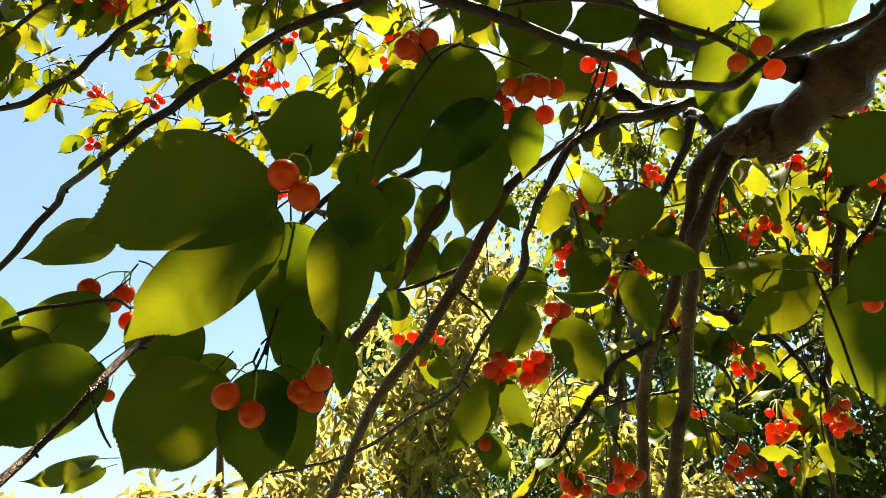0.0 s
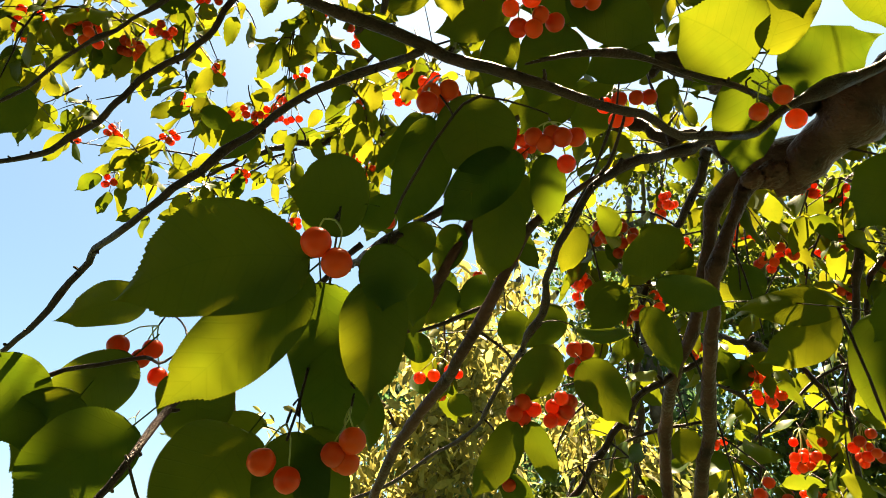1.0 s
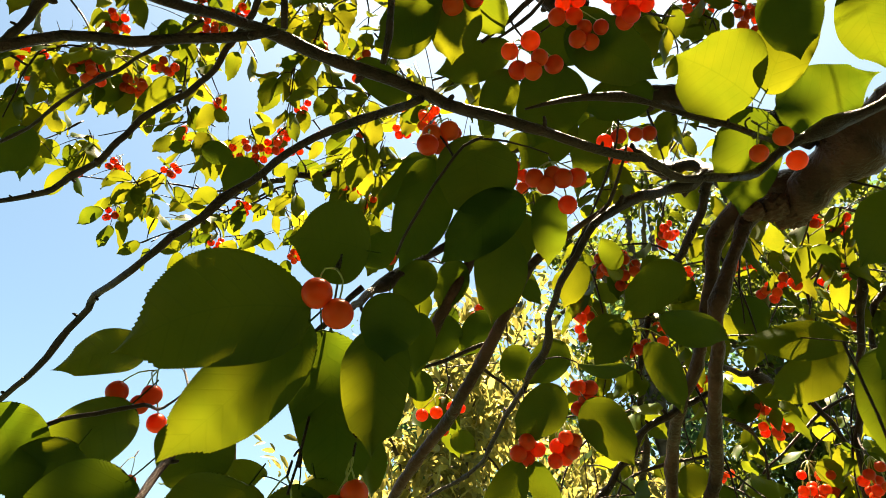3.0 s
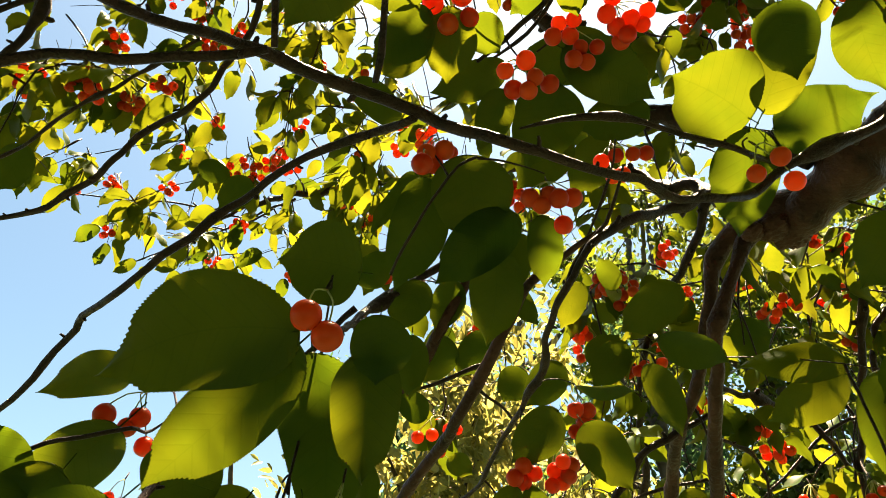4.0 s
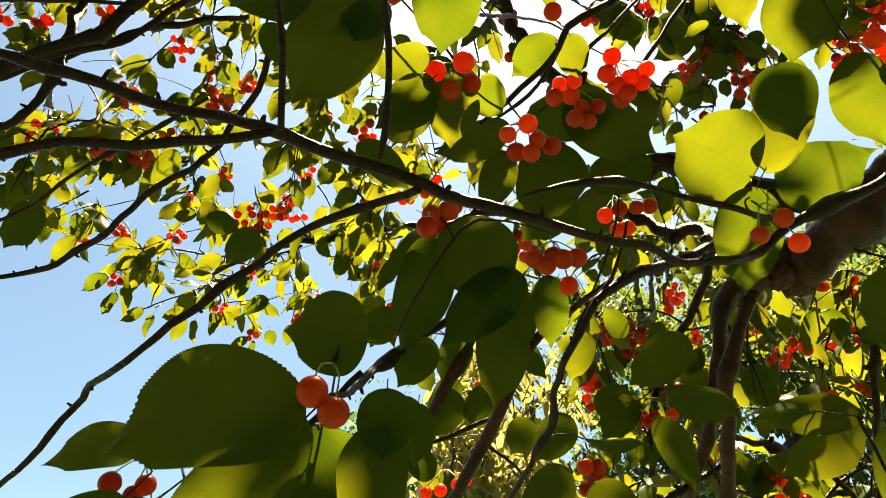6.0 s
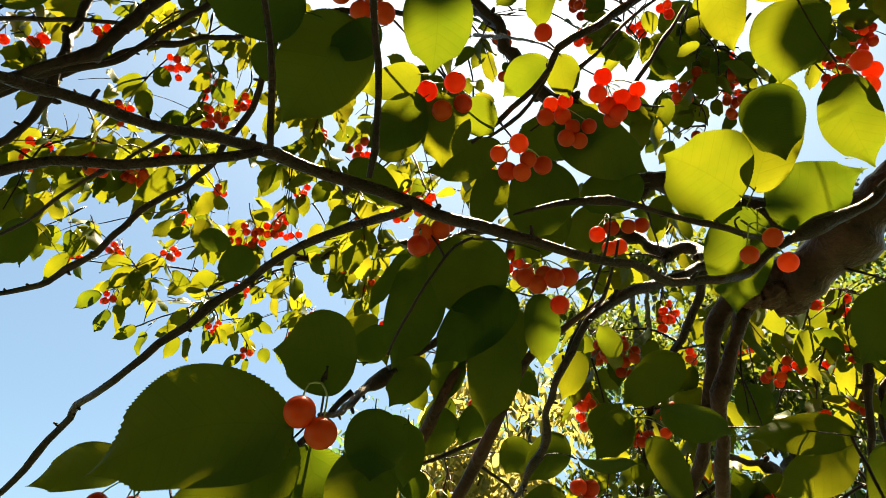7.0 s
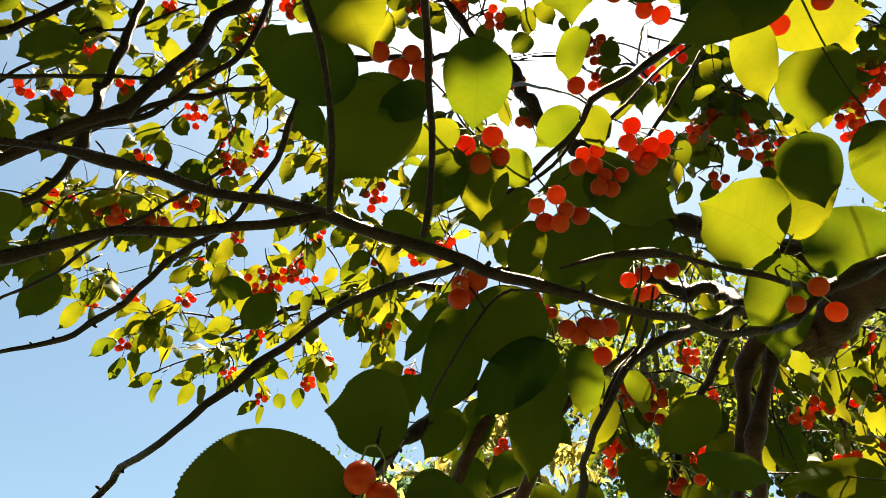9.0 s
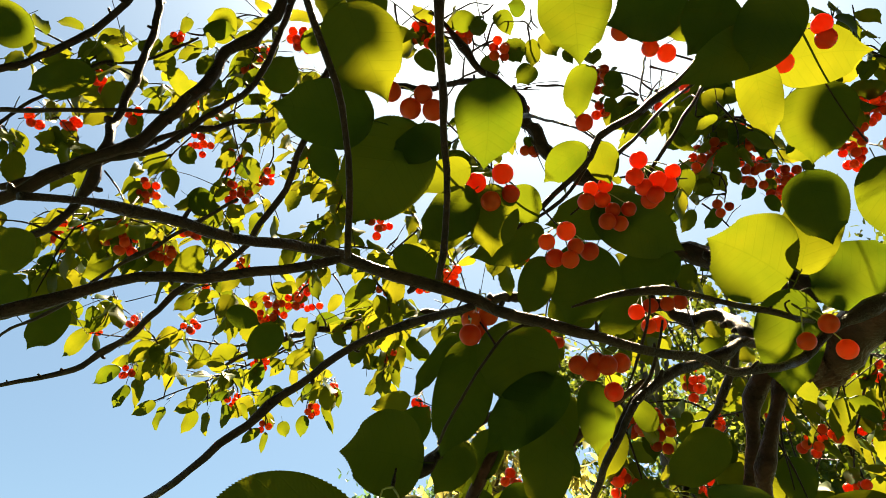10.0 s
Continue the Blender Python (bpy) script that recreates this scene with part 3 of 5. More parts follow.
branch((-0.124, 0.223, 1.530, 0.0014), (-0.122, 0.230, 1.538, 0.0014), (-0.119, 0.237, 1.547, 0.0012), (-0.110, 0.239, 1.563, 0.0012), (-0.108, 0.247, 1.575, 0.0014), (-0.110, 0.269, 1.593, 0.0015), (-0.102, 0.278, 1.608, 0.0016), (-0.092, 0.281, 1.618, 0.0015), (-0.082, 0.282, 1.630, 0.0014), (-0.065, 0.280, 1.648, 0.0012), (-0.048, 0.278, 1.663, 0.0014))
twig((-0.059, 0.264, 1.626, 0.0006), (-0.062, 0.263, 1.605, 0.0006), (-0.063, 0.257, 1.585, 0.0005), (-0.062, 0.246, 1.573, 0.0005))
twig((-0.109, 0.238, 1.566, 0.0005), (-0.108, 0.248, 1.557, 0.0005), (-0.107, 0.256, 1.552, 0.0003))
twig((-0.171, 0.278, 1.605, 0.0008), (-0.163, 0.280, 1.609, 0.0010), (-0.151, 0.281, 1.611, 0.0010), (-0.135, 0.285, 1.615, 0.0009), (-0.138, 0.309, 1.622, 0.0005), (-0.116, 0.302, 1.637, 0.0004), (-0.100, 0.287, 1.645, 0.0004))
branch((-0.005, 0.371, 1.747, 0.0020), (-0.024, 0.360, 1.727, 0.0021), (-0.042, 0.348, 1.709, 0.0023), (-0.052, 0.334, 1.692, 0.0022), (-0.056, 0.302, 1.668, 0.0017), (-0.056, 0.257, 1.645, 0.0009))
twig((0.004, 0.252, 1.724, 0.0007), (-0.005, 0.254, 1.720, 0.0007), (-0.013, 0.262, 1.713, 0.0007), (-0.022, 0.271, 1.706, 0.0007), (-0.030, 0.283, 1.699, 0.0008), (-0.038, 0.296, 1.690, 0.0008))
twig((0.014, 0.404, 1.700, 0.0013), (0.004, 0.425, 1.687, 0.0011), (0.021, 0.444, 1.679, 0.0010), (0.033, 0.472, 1.674, 0.0008))
twig((0.081, 0.304, 1.779, 0.0005), (0.081, 0.322, 1.770, 0.0007), (0.074, 0.345, 1.755, 0.0007), (0.064, 0.355, 1.739, 0.0005))
twig((0.046, 0.214, 1.801, 0.0006), (0.037, 0.231, 1.794, 0.0007), (0.024, 0.246, 1.789, 0.0007), (0.007, 0.258, 1.787, 0.0006))
twig((-0.038, 0.435, 1.688, 0.0010), (-0.018, 0.433, 1.693, 0.0012), (0.004, 0.429, 1.700, 0.0012), (0.015, 0.426, 1.704, 0.0010))

knot((0.206, 0.405, 1.788), 0.0111)
knot((0.222, 0.410, 1.786), 0.0112)
knot((0.192, 0.405, 1.785), 0.0077)

leaf((-0.054, 0.216, 1.623), (-0.117, 0.221, 1.611), 0.038, (0.02, -0.88, -0.48), 0.1, shade=1, skew=-0.1, patch=((0.005, -0.007, 0.089, 0.045, 9), (-0.005, -0.012, 0.072, 0.025, 1),))
leaf((-0.122, 0.254, 1.627), (-0.161, 0.262, 1.622), 0.017, (-0.10, -0.86, -0.49), 0.2, shade=1)
leaf((-0.056, 0.224, 1.622), (-0.105, 0.244, 1.583), 0.028, (0.09, -0.84, -0.53), 0.06, shade=0.1, patch=((0.006, 0.007, 0.034, 0.011, 2),))
leaf((-0.056, 0.242, 1.628), (-0.054, 0.279, 1.576), 0.032, (0.21, -0.80, -0.57), 0.15, shade=1, patch=((0.016, -0.001, 0.051, 0.032, -2),))
leaf((-0.032, 0.222, 1.620), (-0.036, 0.244, 1.584), 0.022, (0.10, -0.85, -0.52), 0.25, shade=0.1, patch=((-0.001, 0.004, 0.052, 0.019, 1),))
leaf((-0.022, 0.247, 1.636), (-0.024, 0.258, 1.617), 0.012, (0.05, -0.85, -0.52), 0.2)
leaf((-0.038, 0.225, 1.649), (-0.066, 0.222, 1.653), 0.029, (0.03, -0.86, -0.51), 0.15, shade=0.75, skew=-0.05, patch=((-0.004, -0.010, 0.031, 0.011, -5),))
leaf((-0.019, 0.288, 1.741), (-0.037, 0.312, 1.691), 0.029, (0.10, -0.88, -0.46), 0.2, shade=1.2)
leaf((-0.026, 0.295, 1.750), (-0.049, 0.311, 1.725), 0.013, (-0.31, -0.90, -0.29), 0.3, shade=1)
leaf((-0.001, 0.264, 1.735), (0.002, 0.289, 1.702), 0.037, (-0.02, -0.79, -0.62), 0.2, shade=1.2)
leaf((0.022, 0.277, 1.710), (-0.016, 0.294, 1.684), 0.026, (-0.01, -0.85, -0.53), 0.2, shade=1.2)
leaf((0.012, 0.290, 1.701), (0.007, 0.310, 1.660), 0.025, (-0.05, -0.90, -0.43), 0.2, shade=1.2)
leaf((0.032, 0.269, 1.704), (0.032, 0.285, 1.676), 0.016, (-0.12, -0.85, -0.51), 0.2)
leaf((0.025, 0.302, 1.717), (0.019, 0.319, 1.692), 0.020, (-0.25, -0.83, -0.50), 0.2)
leaf((0.122, 0.249, 1.734), (0.116, 0.273, 1.693), 0.028, (-0.37, -0.83, -0.42), 0.15)
leaf((0.124, 0.249, 1.739), (0.092, 0.242, 1.760), 0.043, (-0.32, -0.65, -0.69), 0.08, shade=0.1)
leaf((0.129, 0.247, 1.741), (0.152, 0.222, 1.778), 0.026, (-0.27, -0.88, -0.40), 0.15)
leaf((0.128, 0.210, 1.767), (0.135, 0.227, 1.739), 0.025, (-0.48, -0.69, -0.54), 0.1, shade=1, patch=((0.001, -0.000, 0.032, 0.023, 0),))
leaf((0.139, 0.259, 1.742), (0.188, 0.255, 1.759), 0.032, (0.11, -0.85, -0.52), 0.15, shade=0.1, patch=((-0.003, 0.000, 0.023, 0.013, -15),))
leaf((0.176, 0.226, 1.792), (0.190, 0.251, 1.757), 0.026, (-0.51, -0.59, -0.63), 0.2)
leaf((0.111, 0.178, 1.808), (0.117, 0.202, 1.780), 0.019, (-0.44, -0.65, -0.62), 0.1)
leaf((0.176, 0.222, 1.852), (0.167, 0.252, 1.819), 0.037, (-0.44, -0.72, -0.54), 0.1, shade=0.6, patch=((0.002, 0.011, 0.037, 0.030, -6),))
leaf((0.135, 0.198, 1.832), (0.188, 0.202, 1.845), 0.031, (0.23, -0.56, -0.79), 0.15)
leaf((0.109, 0.139, 1.792), (0.091, 0.159, 1.769), 0.025, (-0.20, -0.81, -0.56), 0.2, shade=1.3)
leaf((0.090, 0.168, 1.848), (0.051, 0.175, 1.838), 0.029, (0.10, -0.57, -0.82), 0.2, shade=1.3)
leaf((0.034, 0.151, 1.849), (0.034, 0.176, 1.807), 0.033, (-0.20, -0.84, -0.50), 0.1)
leaf((0.104, 0.184, 1.860), (0.085, 0.191, 1.853), 0.018, (0.08, -0.66, -0.75), 0.2)
leaf((0.045, 0.198, 1.842), (0.039, 0.216, 1.822), 0.017, (-0.46, -0.72, -0.52), 0.2)
leaf((0.043, 0.223, 1.808), (0.021, 0.237, 1.799), 0.018, (-0.12, -0.67, -0.74), 0.2)
leaf((0.049, 0.222, 1.810), (0.052, 0.233, 1.791), 0.016, (-0.27, -0.81, -0.52), 0.2)
leaf((-0.008, 0.166, 1.787), (-0.011, 0.188, 1.755), 0.028, (-0.01, -0.83, -0.55), 0.1, shade=0.6, patch=((0.006, -0.014, 0.030, 0.013, 89),))
leaf((-0.008, 0.209, 1.769), (-0.009, 0.227, 1.742), 0.023, (-0.04, -0.83, -0.56), 0.2)
leaf((-0.016, 0.197, 1.767), (-0.042, 0.200, 1.762), 0.015, (0.02, -0.78, -0.63), 0.2)
leaf((-0.015, 0.204, 1.760), (-0.040, 0.217, 1.745), 0.021, (0.05, -0.72, -0.70), 0.2, shade=0.8)
leaf((0.002, 0.225, 1.782), (0.015, 0.236, 1.770), 0.018, (-0.07, -0.67, -0.74), 0.2)
leaf((0.016, 0.240, 1.752), (0.005, 0.258, 1.732), 0.017, (-0.11, -0.77, -0.63), 0.2)
leaf((0.048, 0.267, 1.782), (0.029, 0.287, 1.746), 0.035, (-0.08, -0.90, -0.43), 0.2, shade=1.2)
leaf((0.053, 0.275, 1.819), (0.104, 0.295, 1.799), 0.033, (-0.04, -0.63, -0.77), 0.3, shade=1.2)
leaf((0.104, 0.306, 1.802), (0.063, 0.312, 1.794), 0.026, (-0.00, -0.81, -0.58), 0.2, shade=1.2)
leaf((0.020, 0.253, 1.782), (-0.018, 0.260, 1.772), 0.019, (0.02, -0.75, -0.66), 0.2, shade=1.2)
leaf((-0.055, 0.116, 1.757), (-0.043, 0.136, 1.729), 0.026, (-0.02, -0.82, -0.58), 0.15, shade=1, patch=((0.000, -0.008, 0.023, 0.019, 35),))
leaf((-0.048, 0.143, 1.729), (-0.081, 0.137, 1.733), 0.023, (0.01, -0.68, -0.74), 0.1, shade=1.2)
leaf((-0.034, 0.154, 1.739), (-0.060, 0.172, 1.711), 0.031, (0.21, -0.72, -0.66), 0.2, shade=1.2)
leaf((-0.036, 0.234, 1.755), (-0.014, 0.216, 1.776), 0.018, (0.04, -0.73, -0.69), 0.2, shade=0.6)
leaf((-0.055, 0.255, 1.776), (-0.031, 0.272, 1.759), 0.017, (0.06, -0.76, -0.65), 0.2, shade=0.8)
leaf((0.235, 0.425, 1.693), (0.184, 0.438, 1.667), 0.030, (-0.14, -0.97, -0.19), 0.2, shade=0.6, patch=((-0.010, -0.002, 0.061, 0.026, -3),))
leaf((0.231, 0.413, 1.695), (0.163, 0.413, 1.692), 0.025, (-0.01, -1.00, 0.09), 0.3, shade=0.7)
leaf((0.113, 0.395, 1.704), (0.155, 0.404, 1.688), 0.023, (-0.17, -0.59, -0.79), 0.3, shade=1)
leaf((0.127, 0.381, 1.732), (0.091, 0.394, 1.707), 0.027, (-0.12, -0.93, -0.35), 0.2, shade=1.2)
leaf((0.250, 0.415, 1.690), (0.267, 0.449, 1.618), 0.048, (-0.50, -0.73, -0.46), 0.15, shade=0.1, patch=((-0.003, 0.018, 0.079, 0.031, -12),))
leaf((0.204, 0.281, 1.709), (0.174, 0.296, 1.679), 0.030, (-0.26, -0.94, -0.23), 0.2, shade=1.2)
leaf((0.227, 0.333, 1.675), (0.199, 0.348, 1.645), 0.026, (-0.35, -0.92, -0.15), 0.2, shade=0.9)
leaf((0.111, 0.421, 1.698), (0.131, 0.443, 1.658), 0.021, (-0.20, -0.82, -0.54), 0.3, shade=1.2)
leaf((0.060, 0.383, 1.648), (0.084, 0.395, 1.616), 0.026, (-0.10, -0.90, -0.42), 0.2, shade=0.5, patch=((0.005, 0.011, 0.043, 0.018, -10),))
leaf((0.047, 0.380, 1.654), (0.021, 0.398, 1.631), 0.025, (-0.19, -0.88, -0.44), 0.2, shade=1.2)
leaf((0.024, 0.399, 1.619), (-0.002, 0.413, 1.580), 0.021, (-0.07, -0.95, -0.30), 0.3, shade=0.6)
leaf((0.030, 0.404, 1.620), (0.046, 0.421, 1.588), 0.016, (-0.15, -0.84, -0.52), 0.3)
leaf((0.062, 0.447, 1.710), (0.037, 0.460, 1.685), 0.026, (-0.08, -0.92, -0.39), 0.2, shade=1.2)
leaf((0.110, 0.460, 1.731), (0.086, 0.474, 1.703), 0.025, (-0.16, -0.93, -0.32), 0.25, shade=1)
leaf((0.071, 0.454, 1.697), (0.113, 0.457, 1.694), 0.020, (-0.06, -0.09, -0.99), 0.3, shade=0.5)
leaf((0.020, 0.469, 1.604), (0.038, 0.483, 1.578), 0.018, (0.09, -0.90, -0.42), 0.2)
leaf((-0.141, 0.289, 1.618), (-0.195, 0.315, 1.586), 0.028, (0.06, -0.72, -0.69), 0.2, shade=0.4)
leaf((-0.122, 0.263, 1.582), (-0.166, 0.277, 1.554), 0.032, (0.10, -0.82, -0.57), 0.2, shade=0.5)
leaf((-0.182, 0.267, 1.611), (-0.174, 0.286, 1.578), 0.027, (0.58, -0.76, -0.29), 0.15, shade=0.1)
leaf((-0.109, 0.273, 1.607), (-0.109, 0.287, 1.579), 0.030, (0.41, -0.81, -0.42), 0.2, shade=1.2)
leaf((-0.081, 0.284, 1.587), (-0.125, 0.295, 1.586), 0.017, (-0.25, -0.91, 0.33), 0.3, shade=0.8)
leaf((-0.078, 0.256, 1.578), (-0.109, 0.273, 1.546), 0.037, (0.09, -0.85, -0.52), 0.12, shade=1, patch=((-0.005, 0.001, 0.046, 0.021, -32), (0.022, -0.012, 0.035, 0.025, 20), (0.022, 0.024, 0.031, 0.017, -24),))
leaf((-0.061, 0.255, 1.578), (-0.065, 0.270, 1.542), 0.026, (0.26, -0.89, -0.38), 0.15, shade=1)
leaf((-0.057, 0.260, 1.581), (-0.049, 0.274, 1.547), 0.020, (0.25, -0.92, -0.30), 0.2, shade=1)
leaf((-0.214, 0.454, 1.582), (-0.272, 0.481, 1.572), 0.014, (-0.41, -0.91, -0.07), 0.3)
leaf((-0.210, 0.456, 1.577), (-0.243, 0.474, 1.564), 0.011, (-0.38, -0.89, -0.25), 0.3, shade=1.2)
leaf((-0.049, 0.325, 1.617), (-0.050, 0.341, 1.588), 0.014, (-0.35, -0.83, -0.43), 0.3, shade=1)
leaf((-0.038, 0.429, 1.742), (-0.030, 0.438, 1.725), 0.015, (0.06, -0.89, -0.45), 0.2)
leaf((0.165, 0.537, 1.650), (0.159, 0.550, 1.625), 0.021, (-0.33, -0.87, -0.37), 0.2, shade=1)
leaf((-0.053, 0.128, 1.811), (-0.071, 0.145, 1.791), 0.029, (0.28, -0.57, -0.77), 0.2, shade=0.6)
leaf((-0.226, 0.244, 1.736), (-0.243, 0.229, 1.751), 0.021, (0.41, -0.84, -0.36), 0.2, shade=0.8)
leaf((-0.309, 0.220, 1.980), (-0.341, 0.227, 1.970), 0.031, (0.20, -0.32, -0.93), 0.2, shade=0.4)
leaf((-0.329, 0.395, 1.868), (-0.355, 0.414, 1.839), 0.026, (0.41, -0.53, -0.74), 0.2, shade=1)
leaf((-0.238, 0.249, 1.775), (-0.258, 0.240, 1.784), 0.026, (0.18, -0.87, -0.46), 0.2, shade=1)
leaf((-0.295, 0.275, 1.995), (-0.347, 0.282, 1.985), 0.028, (0.12, -0.43, -0.90), 0.2, shade=0.9)
leaf((-0.266, 0.384, 2.247), (-0.300, 0.373, 2.257), 0.040, (-0.05, -0.60, -0.80), 0.2, shade=0.2)
leaf((-0.244, 0.402, 2.227), (-0.275, 0.427, 2.200), 0.040, (0.32, -0.51, -0.80), 0.2, shade=0.2)
leaf((-0.158, 0.325, 2.094), (-0.132, 0.313, 2.108), 0.021, (0.23, -0.49, -0.84), 0.2, shade=0.2)
leaf((0.226, 0.467, 1.958), (0.194, 0.482, 1.940), 0.031, (-0.13, -0.86, -0.50), 0.2, shade=0.5)
leaf((0.095, 0.508, 1.732), (0.115, 0.494, 1.753), 0.030, (-0.21, -0.90, -0.39), 0.2, shade=1)
leaf((-0.047, 0.348, 1.680), (-0.029, 0.357, 1.664), 0.021, (0.07, -0.91, -0.42), 0.2, shade=0.3)
leaf((-0.009, 0.541, 1.744), (0.015, 0.531, 1.765), 0.024, (-0.01, -0.90, -0.45), 0.2, shade=0.2)
leaf((-0.026, 0.415, 1.662), (-0.044, 0.408, 1.674), 0.017, (0.08, -0.92, -0.38), 0.2, shade=0.8)
leaf((0.244, 0.622, 1.705), (0.228, 0.603, 1.742), 0.023, (-0.28, -0.79, -0.55), 0.2, shade=0.8)
leaf((0.129, 0.380, 2.047), (0.154, 0.392, 2.035), 0.026, (-0.14, -0.53, -0.83), 0.2, shade=0.9)
leaf((0.142, 0.416, 2.009), (0.176, 0.439, 1.986), 0.026, (-0.16, -0.58, -0.80), 0.2, shade=0.9)
leaf((0.170, 0.393, 2.035), (0.201, 0.388, 2.042), 0.032, (0.05, -0.69, -0.72), 0.2, shade=0.8)
leaf((0.201, 0.448, 2.050), (0.188, 0.470, 2.026), 0.020, (-0.24, -0.78, -0.58), 0.2, shade=0.9)
leaf((0.240, 0.418, 2.159), (0.214, 0.445, 2.129), 0.034, (-0.14, -0.80, -0.59), 0.2, shade=1)
leaf((0.273, 0.431, 2.176), (0.242, 0.471, 2.131), 0.035, (-0.21, -0.80, -0.57), 0.2, shade=0.9)
leaf((-0.029, 0.214, 1.627), (-0.031, 0.225, 1.608), 0.019, (0.09, -0.85, -0.52), 0.2, shade=1, patch=((-0.001, 0.000, 0.018, 0.014, 3),))
leaf((-0.067, 0.378, 1.733), (-0.046, 0.367, 1.750), 0.021, (0.05, -0.81, -0.58), 0.2, shade=1)
leaf((-0.023, 0.345, 1.714), (-0.043, 0.358, 1.693), 0.022, (0.00, -0.84, -0.55), 0.3, shade=1)
leaf((-0.029, 0.350, 1.678), (-0.032, 0.362, 1.654), 0.014, (0.09, -0.88, -0.47), 0.2, shade=0.6)
leaf((-0.026, 0.154, 1.736), (-0.045, 0.159, 1.730), 0.013, (0.09, -0.62, -0.78), 0.2, shade=1.2)
leaf((-0.079, 0.180, 1.768), (-0.072, 0.192, 1.755), 0.012, (0.14, -0.75, -0.64), 0.2, shade=0.4)
leaf((0.115, 0.156, 1.788), (0.066, 0.167, 1.774), 0.021, (0.06, -0.67, -0.74), 0.2, shade=1.3)
leaf((0.091, 0.145, 1.807), (0.074, 0.161, 1.788), 0.025, (-0.10, -0.79, -0.60), 0.2, shade=1.3)
leaf((0.270, 0.430, 2.148), (0.221, 0.447, 2.126), 0.031, (0.02, -0.75, -0.66), 0.2, shade=1.2)
leaf((0.274, 0.460, 2.144), (0.223, 0.473, 2.128), 0.027, (0.03, -0.73, -0.68), 0.2, shade=1.2)
leaf((0.238, 0.456, 2.117), (0.196, 0.469, 2.101), 0.026, (0.02, -0.75, -0.66), 0.2, shade=1)
leaf((0.132, 0.323, 1.962), (0.118, 0.333, 1.951), 0.014, (-0.06, -0.79, -0.61), 0.2, shade=1)
leaf((-0.189, 0.348, 2.067), (-0.166, 0.328, 2.090), 0.031, (0.29, -0.55, -0.78), 0.2, shade=1)
leaf((0.166, 0.479, 1.777), (0.164, 0.495, 1.755), 0.015, (-0.32, -0.80, -0.51), 0.2)
leaf((0.212, 0.490, 1.765), (0.218, 0.512, 1.734), 0.028, (-0.36, -0.73, -0.58), 0.2, shade=1)
leaf((0.152, 0.331, 1.816), (0.147, 0.335, 1.809), 0.014, (-0.19, -0.88, -0.43), 0.2)
leaf((-0.178, 0.454, 1.880), (-0.205, 0.469, 1.857), 0.026, (0.21, -0.69, -0.69), 0.2, shade=1.2)
leaf((-0.240, 0.483, 1.922), (-0.210, 0.492, 1.911), 0.021, (0.06, -0.85, -0.52), 0.2, shade=1)
leaf((0.066, 0.351, 1.829), (0.032, 0.368, 1.796), 0.033, (0.08, -0.85, -0.52), 0.2, shade=1.2)
leaf((0.100, 0.376, 1.846), (0.072, 0.394, 1.812), 0.032, (0.01, -0.89, -0.46), 0.2, shade=1.2)
leaf((-0.023, 0.346, 1.793), (-0.038, 0.357, 1.771), 0.019, (0.16, -0.82, -0.54), 0.2, shade=0.5)
leaf((-0.008, 0.420, 1.760), (-0.023, 0.436, 1.729), 0.023, (0.05, -0.88, -0.48), 0.2, shade=0.3)
leaf((-0.012, 0.480, 1.753), (-0.034, 0.490, 1.734), 0.021, (0.03, -0.88, -0.48), 0.2, shade=0.2)
leaf((0.029, 0.397, 1.741), (0.044, 0.409, 1.719), 0.014, (-0.08, -0.85, -0.51), 0.2, shade=0.3)
leaf((0.077, 0.422, 1.758), (0.062, 0.437, 1.730), 0.018, (-0.10, -0.90, -0.41), 0.2)
leaf((0.112, 0.469, 1.778), (0.099, 0.457, 1.800), 0.017, (-0.20, -0.81, -0.55), 0.2)
leaf((-0.042, 0.508, 1.699), (-0.026, 0.516, 1.684), 0.019, (0.10, -0.91, -0.39), 0.2)
leaf((-0.016, 0.524, 1.669), (0.002, 0.530, 1.658), 0.017, (0.10, -0.93, -0.36), 0.2)
leaf((0.080, 0.277, 1.825), (0.026, 0.284, 1.815), 0.030, (0.03, -0.74, -0.67), 0.2, shade=1.2)
leaf((-0.014, 0.444, 1.729), (-0.031, 0.461, 1.703), 0.027, (-0.05, -0.85, -0.53), 0.2, shade=0.95)
leaf((0.014, 0.444, 1.732), (-0.007, 0.461, 1.706), 0.023, (-0.09, -0.86, -0.50), 0.2, shade=0.95)
leaf((0.040, 0.505, 1.732), (0.026, 0.520, 1.710), 0.026, (-0.15, -0.86, -0.48), 0.2, shade=1.2)
leaf((-0.155, 0.282, 1.599), (-0.182, 0.295, 1.574), 0.028, (0.25, -0.73, -0.64), 0.2, shade=0.8)

fruit_cluster((-0.050, 0.206, 1.623), (-0.044, 0.210, 1.618))
fruit_cluster((-0.155, 0.299, 1.626), (-0.143, 0.306, 1.627), (-0.148, 0.307, 1.623), (-0.139, 0.308, 1.615))
fruit_cluster((0.110, 0.234, 1.696), (0.119, 0.230, 1.701), (0.121, 0.230, 1.689), size=0.86)
fruit_cluster((-0.014, 0.207, 1.768), (-0.002, 0.207, 1.773), (-0.008, 0.213, 1.762), (0.001, 0.213, 1.766))
fruit_cluster((-0.049, 0.178, 1.798), (-0.035, 0.179, 1.796), (-0.041, 0.184, 1.793), (-0.031, 0.184, 1.791))
fruit_cluster((0.039, 0.206, 1.805))
